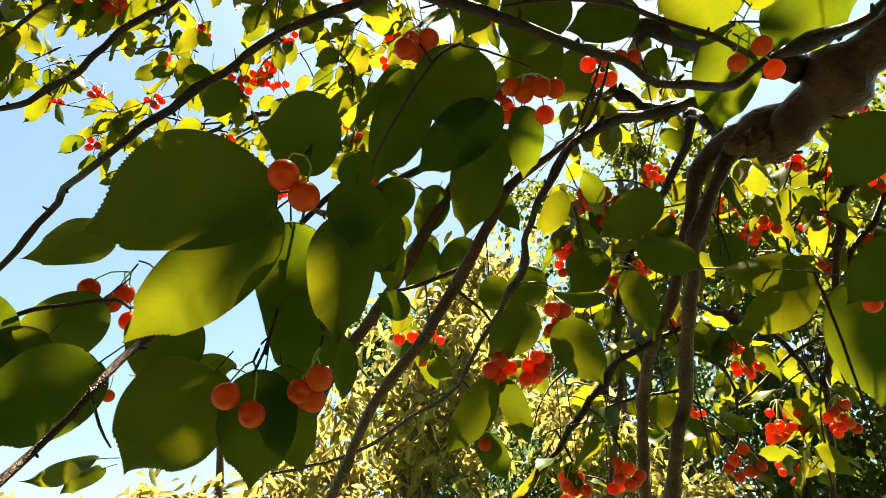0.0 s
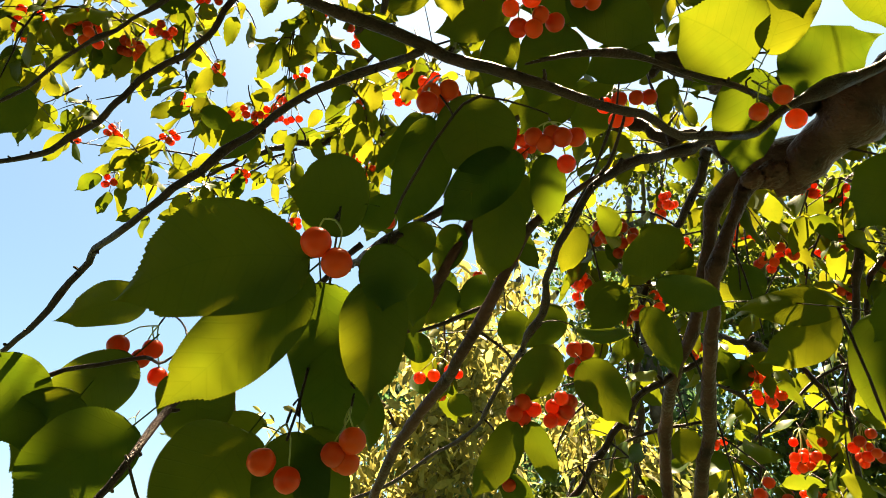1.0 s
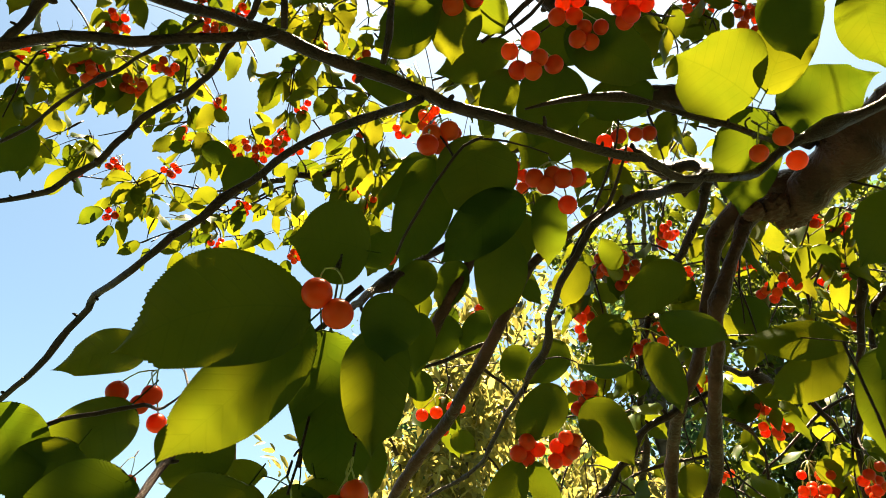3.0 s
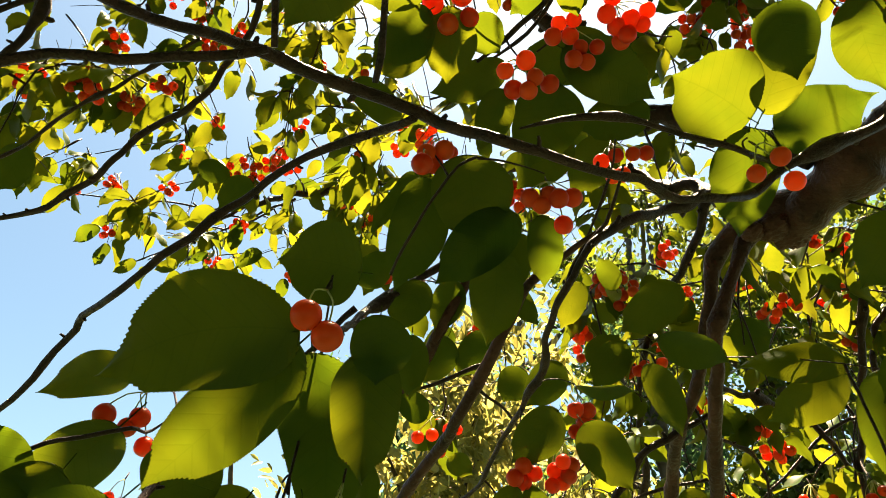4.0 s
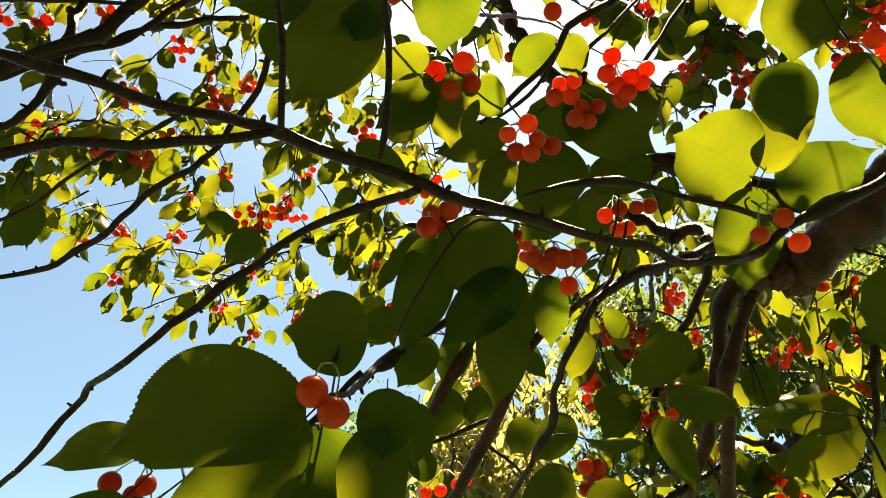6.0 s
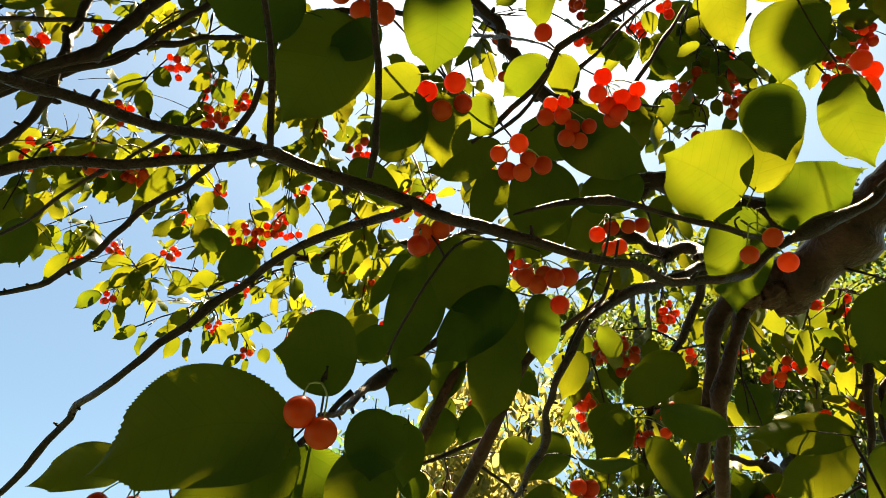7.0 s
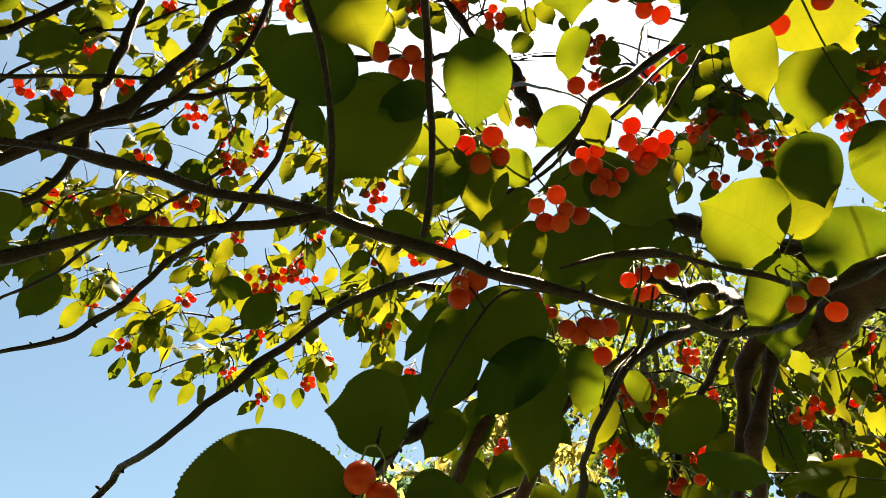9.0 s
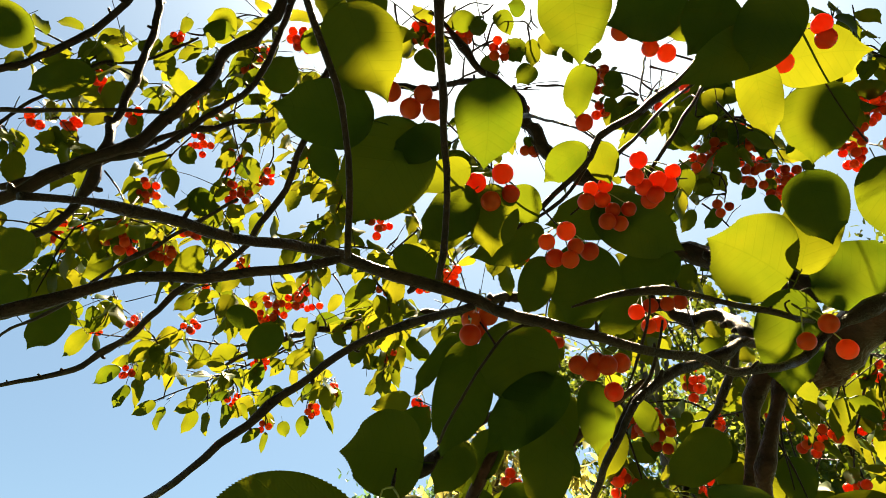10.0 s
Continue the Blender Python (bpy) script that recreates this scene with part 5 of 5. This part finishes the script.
outer_leaf((-0.194, 0.607, 2.082), (-0.191, 0.623, 2.059), 0.018)
outer_leaf((-0.153, 0.657, 2.089), (-0.175, 0.672, 2.066), 0.022)
outer_leaf((-0.232, 0.658, 2.024), (-0.213, 0.645, 2.034), 0.015)
outer_leaf((-0.275, 0.682, 1.997), (-0.286, 0.701, 1.970), 0.018)
outer_leaf((-0.356, 0.663, 2.014), (-0.335, 0.679, 1.991), 0.015)
outer_leaf((-0.263, 0.710, 1.967), (-0.236, 0.718, 1.954), 0.014)
outer_leaf((-0.221, 0.738, 1.997), (-0.239, 0.749, 1.980), 0.016)
outer_leaf((-0.250, 0.428, 1.949), (-0.289, 0.440, 1.928), 0.025)
outer_leaf((-0.340, 0.443, 1.958), (-0.370, 0.450, 1.943), 0.021)
outer_leaf((-0.399, 0.438, 1.961), (-0.404, 0.459, 1.932), 0.018)
outer_leaf((-0.325, 0.442, 1.960), (-0.331, 0.452, 1.942), 0.015)
outer_leaf((-0.353, 0.319, 2.091), (-0.381, 0.328, 2.075), 0.021)
outer_leaf((-0.410, 0.325, 2.112), (-0.376, 0.323, 2.110), 0.018)
outer_leaf((-0.396, 0.353, 2.201), (-0.356, 0.359, 2.190), 0.024)
outer_leaf((-0.293, 0.365, 2.222), (-0.256, 0.367, 2.215), 0.023)
outer_leaf((-0.310, 0.355, 2.231), (-0.313, 0.366, 2.214), 0.016)
outer_leaf((-0.331, 0.379, 2.204), (-0.346, 0.391, 2.185), 0.025)
outer_leaf((-0.234, 0.391, 2.167), (-0.215, 0.398, 2.154), 0.014)
outer_leaf((-0.263, 0.438, 2.187), (-0.230, 0.437, 2.185), 0.014)
outer_leaf((-0.332, 0.463, 2.143), (-0.316, 0.474, 2.125), 0.019)
outer_leaf((-0.329, 0.454, 2.093), (-0.323, 0.473, 2.068), 0.018)
outer_leaf((-0.373, 0.441, 2.180), (-0.345, 0.427, 2.190), 0.019)
outer_leaf((-0.391, 0.359, 2.046), (-0.377, 0.372, 2.028), 0.015)
outer_leaf((-0.435, 0.371, 2.061), (-0.440, 0.393, 2.031), 0.021)
outer_leaf((-0.273, 0.486, 2.136), (-0.257, 0.497, 2.118), 0.017)
outer_leaf((-0.398, 0.418, 2.130), (-0.413, 0.398, 2.145), 0.016)
outer_leaf((-0.312, 0.474, 2.073), (-0.281, 0.484, 2.058), 0.030)
outer_leaf((0.126, 0.348, 2.064), (0.115, 0.355, 2.049), 0.017)
outer_leaf((0.123, 0.364, 2.067), (0.122, 0.370, 2.053), 0.020)
outer_leaf((0.132, 0.389, 2.081), (0.121, 0.393, 2.069), 0.015)
outer_leaf((0.165, 0.358, 2.054), (0.168, 0.369, 2.035), 0.014)
outer_leaf((0.212, 0.380, 2.073), (0.222, 0.393, 2.053), 0.026)
outer_leaf((0.207, 0.412, 2.090), (0.223, 0.428, 2.066), 0.025)
outer_leaf((0.171, 0.391, 2.037), (0.192, 0.405, 2.017), 0.018)
outer_leaf((0.160, 0.392, 2.057), (0.151, 0.401, 2.041), 0.010)
outer_leaf((0.164, 0.373, 2.037), (0.160, 0.385, 2.016), 0.013)
outer_leaf((0.239, 0.380, 2.075), (0.228, 0.387, 2.060), 0.015)
outer_leaf((0.259, 0.403, 2.050), (0.266, 0.411, 2.035), 0.015)
outer_leaf((0.249, 0.393, 2.018), (0.246, 0.402, 2.001), 0.016)
outer_leaf((0.230, 0.384, 2.027), (0.221, 0.395, 2.008), 0.019)
outer_leaf((0.236, 0.429, 2.018), (0.237, 0.436, 2.003), 0.015)
outer_leaf((0.228, 0.401, 2.007), (0.209, 0.401, 2.000), 0.011)
outer_leaf((0.182, 0.408, 1.997), (0.173, 0.424, 1.972), 0.016)
outer_leaf((0.209, 0.430, 1.995), (0.190, 0.430, 1.988), 0.012)
outer_leaf((0.222, 0.458, 1.995), (0.207, 0.466, 1.978), 0.015)
outer_leaf((0.195, 0.452, 1.989), (0.181, 0.463, 1.971), 0.013)
outer_leaf((0.169, 0.431, 1.969), (0.161, 0.436, 1.958), 0.010)
outer_leaf((0.249, 0.428, 1.977), (0.258, 0.435, 1.963), 0.014)
outer_leaf((0.257, 0.449, 2.017), (0.245, 0.456, 2.003), 0.012)
outer_leaf((0.284, 0.405, 2.027), (0.276, 0.411, 2.013), 0.010)
outer_leaf((0.268, 0.437, 2.011), (0.263, 0.444, 1.996), 0.012)
outer_leaf((0.394, 0.383, 2.122), (0.388, 0.387, 2.111), 0.008)
outer_leaf((0.357, 0.363, 2.079), (0.346, 0.367, 2.067), 0.012)
outer_leaf((0.050, 0.324, 2.088), (0.049, 0.338, 2.065), 0.015)
outer_leaf((0.042, 0.345, 2.116), (0.036, 0.354, 2.100), 0.011)
outer_leaf((0.085, 0.351, 2.112), (0.090, 0.358, 2.098), 0.010)
outer_leaf((0.043, 0.399, 2.044), (0.045, 0.405, 2.031), 0.009)
outer_leaf((0.222, 0.409, 2.041), (0.209, 0.410, 2.033), 0.011)
outer_leaf((0.206, 0.429, 2.017), (0.219, 0.430, 2.011), 0.010)
outer_leaf((0.272, 0.386, 2.026), (0.262, 0.380, 2.027), 0.009)
outer_leaf((0.284, 0.410, 2.000), (0.291, 0.413, 1.990), 0.010)
outer_leaf((0.205, 0.355, 2.060), (0.215, 0.357, 2.052), 0.010)
outer_leaf((0.146, 0.382, 2.069), (0.136, 0.388, 2.055), 0.011)
bunch((0.163, 0.378, 2.061), 3, 0.007, 1)
bunch((0.189, 0.370, 2.072), 4, 0.008, 1)
bunch((0.213, 0.412, 2.025), 6, 0.010, 1)
bunch((0.202, 0.419, 2.016), 6, 0.010, 1)
bunch((0.243, 0.411, 2.028), 6, 0.010, 1)
bunch((0.253, 0.429, 2.007), 8, 0.011, 1)
bunch((0.282, 0.428, 2.009), 4, 0.008, 1)
bunch((0.275, 0.439, 1.996), 6, 0.010, 1)
bunch((0.365, 0.394, 2.053), 8, 0.011, 1)
bunch((0.342, 0.424, 2.017), 8, 0.011, 1)
bunch((0.116, 0.361, 2.079), 4, 0.008, 1)
bunch((0.047, 0.403, 2.027), 3, 0.007, 1)
bunch((0.219, 0.446, 1.985), 3, 0.007, 1)
outer_leaf((-0.037, 0.322, 2.103), (-0.023, 0.338, 2.080), 0.021)
outer_leaf((0.000, 0.312, 2.116), (-0.021, 0.317, 2.103), 0.021)
outer_leaf((0.021, 0.311, 2.117), (0.032, 0.324, 2.098), 0.018)
outer_leaf((0.030, 0.329, 2.098), (0.039, 0.342, 2.079), 0.021)
outer_leaf((0.047, 0.311, 2.119), (0.031, 0.305, 2.119), 0.018)
outer_leaf((0.009, 0.349, 2.105), (0.019, 0.359, 2.089), 0.018)
outer_leaf((-0.054, 0.342, 2.110), (-0.039, 0.353, 2.092), 0.019)
outer_leaf((0.061, 0.328, 2.101), (0.072, 0.340, 2.082), 0.019)
outer_leaf((0.052, 0.348, 2.079), (0.035, 0.355, 2.064), 0.019)
bunch((-0.213, 0.525, 2.194), 3, 0.007)
bunch((-0.159, 0.483, 2.218), 2, 0.007)
bunch((-0.117, 0.618, 2.052), 4, 0.008)
bunch((-0.069, 0.559, 2.000), 3, 0.007)
bunch((-0.194, 0.610, 2.089), 4, 0.008)
bunch((-0.336, 0.624, 2.063), 3, 0.007)
bunch((0.023, 0.392, 1.894), 3, 0.007)
bunch((0.120, 0.388, 2.112), 8, 0.011)
bunch((0.290, 0.567, 1.819), 4, 0.008)
bunch((0.313, 0.601, 1.778), 5, 0.009)
bunch((0.342, 0.582, 1.788), 5, 0.009)
bunch((0.343, 0.554, 1.871), 6, 0.010)
bunch((0.169, 0.559, 1.775), 4, 0.008)
bunch((-0.348, 0.395, 2.109), 3, 0.007)
bunch((0.315, 0.527, 2.159), 4, 0.008)
bunch((0.043, 0.405, 2.087), 4, 0.008)

# thin bare shoots that droop from the wood
rnd = random.Random(31)
thick = [p for p in wood_points if p.y > 0.36 and 1.6 < p.z < 1.95 and p.x > 0.0]
for _ in range(30):
    p = rnd.choice(thick)
    long = rnd.uniform(0.05, 0.16)
    side = Vector((rnd.gauss(0, 0.5), rnd.gauss(0, 0.3), 0))
    a, b, c = p + side * long * 0.4 - Vector((0, 0, 0.2 * long)), p + side * long * 0.8 - Vector((0, 0, 0.55 * long)), p + side * long + Vector((0, 0, -long))
    twig((*p, 0.001), (*a, 0.0009), (*b, 0.0007), (*c, 0.0005))

part("foliage", smooth_mesh("foliage", *loose[:2], LEAF_FAR, loose[2]), tree, "many small toothed green leaves", "stuff")

# unseen leaves added above as a crown, to shade the lower leaves
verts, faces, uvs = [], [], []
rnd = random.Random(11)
blocker_leaves = [leaf_data(0.13, 0.085, 0.2, 0.2, 8, 40 + i) for i in range(5)]
# a blocker for each shaded leaf or patch, moved up the sun's direction
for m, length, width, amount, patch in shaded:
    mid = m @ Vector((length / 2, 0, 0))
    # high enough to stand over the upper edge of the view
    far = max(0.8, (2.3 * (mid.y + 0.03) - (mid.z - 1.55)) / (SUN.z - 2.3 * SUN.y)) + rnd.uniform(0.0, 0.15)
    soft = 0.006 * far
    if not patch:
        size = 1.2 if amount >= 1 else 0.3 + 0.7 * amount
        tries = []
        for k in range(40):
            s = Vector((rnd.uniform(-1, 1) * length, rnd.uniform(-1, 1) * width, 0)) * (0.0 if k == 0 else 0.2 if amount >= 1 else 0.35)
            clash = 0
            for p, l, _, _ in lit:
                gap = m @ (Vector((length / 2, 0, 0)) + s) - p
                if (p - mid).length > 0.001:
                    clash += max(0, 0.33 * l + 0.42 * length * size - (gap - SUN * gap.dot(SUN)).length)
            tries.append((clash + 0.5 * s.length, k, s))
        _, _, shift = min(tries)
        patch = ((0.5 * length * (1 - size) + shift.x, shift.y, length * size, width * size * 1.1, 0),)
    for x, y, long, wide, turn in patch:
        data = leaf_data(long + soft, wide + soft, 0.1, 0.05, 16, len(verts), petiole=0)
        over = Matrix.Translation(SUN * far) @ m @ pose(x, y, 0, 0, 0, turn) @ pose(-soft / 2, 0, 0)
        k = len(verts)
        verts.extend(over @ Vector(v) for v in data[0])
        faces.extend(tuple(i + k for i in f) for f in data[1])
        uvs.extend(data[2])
# unseen leaves, added to keep the old limb and the outer bough in shade
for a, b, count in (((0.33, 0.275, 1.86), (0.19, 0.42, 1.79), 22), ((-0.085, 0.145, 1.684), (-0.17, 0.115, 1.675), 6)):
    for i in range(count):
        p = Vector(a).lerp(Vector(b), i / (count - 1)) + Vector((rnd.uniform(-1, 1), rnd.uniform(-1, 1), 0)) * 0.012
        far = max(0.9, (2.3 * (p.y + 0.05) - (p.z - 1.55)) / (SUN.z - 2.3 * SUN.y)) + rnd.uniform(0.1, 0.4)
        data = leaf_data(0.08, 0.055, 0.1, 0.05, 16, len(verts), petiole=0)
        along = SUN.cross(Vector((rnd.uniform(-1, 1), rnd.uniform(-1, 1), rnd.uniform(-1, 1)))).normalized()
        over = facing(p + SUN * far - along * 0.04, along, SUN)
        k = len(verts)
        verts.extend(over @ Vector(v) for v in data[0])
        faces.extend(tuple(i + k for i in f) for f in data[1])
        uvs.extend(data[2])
# main stem and limbs, added out of view to carry the shading crown
fork = Vector((0.95, 0.25, 1.75))
stem("trunk", ((1.05, 0.3, -0.1, 0.13), (1.0, 0.27, 0.5, 0.1), (0.98, 0.24, 1.1, 0.09), (*fork, 0.085), (0.85, 0.1, 2.3, 0.06)), BARK, 16, "thick grey-brown main trunk")
stem("limb", ((*fork, 0.06), *[(*fork.lerp(Vector((0.316, 0.289, 1.848)), t), 0.06 - 0.045 * t) for t in (0.35, 0.7, 1.0)]), BARK, 12)
rnd = random.Random(12)
grown = 0
while grown < 14:
    way = Vector((rnd.gauss(-0.6, 1.0), -abs(rnd.gauss(0.9, 0.6)), rnd.uniform(0.5, 1.5))).normalized()
    end = fork + way * rnd.uniform(1.6, 3.2)
    mid = fork.lerp(end, 0.5) + Vector((0, 0, rnd.uniform(0.0, 0.3)))
    feet = [p - SUN * ((p.z - 1.8) / SUN.z) for p in (fork.lerp(mid, 0.3), fork.lerp(mid, 0.6), mid, mid.lerp(end, 0.5), end)]
    if any(f.x < 0.35 and f.y > -0.02 for f in feet):
        continue
    grown += 1
    stem("limb", ((*fork, 0.05), (*mid, 0.028), (*end, 0.008)), BARK, 8)
eye = Vector((0, 0.03, 1.53))
# unseen leaves added over and behind the eye to cut the sky light
for i in range(20000):
    az, el = rnd.uniform(-math.pi, math.pi), math.asin(rnd.uniform(0.02, 1))
    way = Vector((math.sin(az) * math.cos(el), math.cos(az) * math.cos(el), math.sin(el)))
    if way.y > 0.25 and el < radians(71) or way.y > -0.1 and way.x < 0 and el < radians(35):
        continue
    p = eye + way * rnd.uniform(0.9, 2.6) * (1 if i < 15000 else 1.7)
    if p.z < 1.85 + 0.25 * noise.noise(p):
        continue
    foot = p - SUN * ((p.z - 1.9) / SUN.z)
    if p.z > 1.6 and -0.65 < foot.x < 0.6 and 0.0 < foot.y < 1.1:
        continue
    data = blocker_leaves[i % 5]
    m = facing(p, (rnd.gauss(0, 1), rnd.gauss(0, 1), rnd.gauss(-0.5, 0.5)), (rnd.gauss(0, 0.7), rnd.gauss(0, 0.7), rnd.gauss(0.8, 0.5))) @ Matrix.Scale(1 if i < 15000 else 1.8, 4)
    k = len(verts)
    verts.extend(m @ Vector(v) for v in data[0])
    faces.extend(tuple(i + k for i in f) for f in data[1])
    uvs.extend(data[2])
# unseen blockers towards the sun, kept off the places meant to be sunlit
sunny = np.array([[*p, 0.5 * l + 0.085] for p, l, _, _ in lit] + [[*p, 0.06] for i, p in enumerate(taken) if i % 5 < 4] + [[*p, 0.02] for p in wood_points[::3] if p.y < 0.34 and p.z > 1.6])
for i in range(1300):
    foot = Vector((rnd.uniform(-0.75, 0.7), rnd.uniform(-0.1, 0.8), 1.8))
    p = foot + SUN * rnd.uniform(2.2, 4.2)
    way = (p - eye).normalized()
    if math.asin(way.z) < radians(66):
        continue
    gap = sunny[:, :3] - np.array(foot)
    gap = gap - np.outer(gap @ np.array(SUN), np.array(SUN))
    if (np.linalg.norm(gap, axis=1) < sunny[:, 3]).any():
        continue
    data = blocker_leaves[i % 5]
    m = facing(p, (rnd.gauss(0, 1), rnd.gauss(0, 1), rnd.gauss(-0.3, 0.4)), (rnd.gauss(0, 0.5), rnd.gauss(0, 0.5), 1.0)) @ Matrix.Scale(rnd.uniform(0.6, 0.9), 4)
    k = len(verts)
    verts.extend(m @ Vector(v) for v in data[0])
    faces.extend(tuple(i + k for i in f) for f in data[1])
    uvs.extend(data[2])
# all added light-blocking leaves in one mesh, out of view
part("crown", smooth_mesh("crown", verts, faces, DARK, uvs), tree, "unseen dark green leaves added above for shade", "stuff")


# ---- trees behind ----
def tree_behind(name, label, x, y, height, low, radius, count, size, slim, mat, seed, lean=0.0):
    rnd = random.Random(seed)
    root = tagged(new(name), label, "tree", "trees behind")
    root.location = (x, y, 0)
    r0 = 0.018 * height
    v, f = tube_data([(0, 0, -0.1, r0 * 1.3), (lean * 0.2, 0, height * 0.3, r0), (lean * 0.6, 0.1, height * 0.6, r0 * 0.6), (lean, 0, height * 0.92, r0 * 0.2)], 10, 0.08, 0.2, seed)
    part("trunk", smooth_mesh("trunk", v, f, OLD), root)
    clumps = []
    for i in range(16):
        a, z = rnd.uniform(0, 2 * math.pi), rnd.uniform(low, 0.92)
        reach = radius * rnd.uniform(0.45, 1.0) * (1.15 - 0.6 * z)
        end = Vector((lean * z + reach * math.cos(a), reach * math.sin(a), height * z))
        start = Vector((lean * z * 0.6, 0, height * max(0.1, z - 0.18)))
        mid = start.lerp(end, 0.55) + Vector((0, 0, 0.1 * height * rnd.uniform(-0.3, 0.6)))
        v, f = tube_data([(*start, r0 * 0.4), (*mid, r0 * 0.22), (*end, r0 * 0.06)], 6, 0.06, 0.15, seed + i)
        part("limb", smooth_mesh("limb", v, f, OLD), root)
        for t in (0.5, 0.75, 1.0):
            for _ in range(3):
                clumps.append((start.lerp(end, t) + Vector((rnd.gauss(0, .12), rnd.gauss(0, .12), rnd.gauss(0, .1))) * radius, radius * rnd.uniform(0.06, 0.22)))
    verts, faces = [], []
    for i in range(count):
        c, r = clumps[rnd.randrange(len(clumps))]
        p = c + Vector((rnd.gauss(0, 1), rnd.gauss(0, 1), rnd.gauss(0, 0.7))) * r * 0.5
        along = Vector((rnd.gauss(0, 0.7), rnd.gauss(0, 0.7), rnd.gauss(-0.6, 0.5)))
        m = facing(p, along, (rnd.gauss(0, 0.6), rnd.gauss(0, 0.6), rnd.gauss(0.6, 0.5)))
        s = size * rnd.uniform(0.7, 1.2)
        k = len(verts)
        shape = ((0, 0, 0), (0.3, slim, 0.04), (0.7, slim * 0.8, 0.02), (1, 0, -0.1), (0.7, -slim * 0.8, 0.02), (0.3, -slim, 0.04), (0.5, 0, -0.02))
        verts.extend(m @ (Vector(q) * s) for q in shape)
        faces.extend(tuple(k + j for j in q) for q in ((0, 6, 1), (1, 6, 2), (2, 6, 3), (3, 6, 4), (4, 6, 5), (5, 6, 0)))
    part("crown", smooth_mesh("crown", verts, faces, mat), root, kind="stuff")
    return root


tree_behind("yellowing_tree", "tree with long pale yellow-green autumn leaves", -0.4, 4.8, 4.0, 0.3, 1.55, 5200, 0.12, 0.17, YELLOW, 21, 0.25)
tree_behind("yellowing_tree", "low tree with pale yellow autumn leaves", -1.45, 4.9, 3.3, 0.3, 1.35, 4800, 0.12, 0.17, YELLOW, 29, -0.3)
tree_behind("yellowing_tree", "slender tree with sparse yellow autumn leaves", 1.3, 5.2, 3.6, 0.35, 1.1, 4200, 0.11, 0.17, YELLOW, 31, 0.1)
tree_behind("bright_green_tree", "tall tree with fine sunlit green foliage", 2.1, 7.0, 7.2, 0.25, 2.3, 15000, 0.085, 0.25, GREEN, 22)
tree_behind("dark_green_tree", "dark blue-green tree in shade", 0.9, 9.5, 7.8, 0.15, 2.5, 16000, 0.09, 0.16, DARK, 23)
tree_behind("bright_green_tree", "broad sunlit green tree behind the cherry", 5.0, 6.8, 7.4, 0.15, 2.6, 14000, 0.1, 0.3, GREEN, 24)
tree_behind("dark_green_tree", "dark green tree with dense foliage", 3.4, 10.0, 9.2, 0.1, 2.9, 14000, 0.12, 0.25, DARK, 25)
tree_behind("dark_green_tree", "dark green tree behind the yellowing one", -0.4, 8.5, 5.4, 0.1, 2.1, 16000, 0.12, 0.25, DARK, 26)
tree_behind("bright_green_tree", "sunlit green tree at the edge of the wood", 3.7, 7.6, 8.2, 0.2, 2.5, 14000, 0.1, 0.3, GREEN, 27)
tree_behind("dark_green_tree", "tall dark green tree in the wood", 6.3, 9.5, 9.4, 0.1, 3.2, 14000, 0.13, 0.25, DARK, 28)
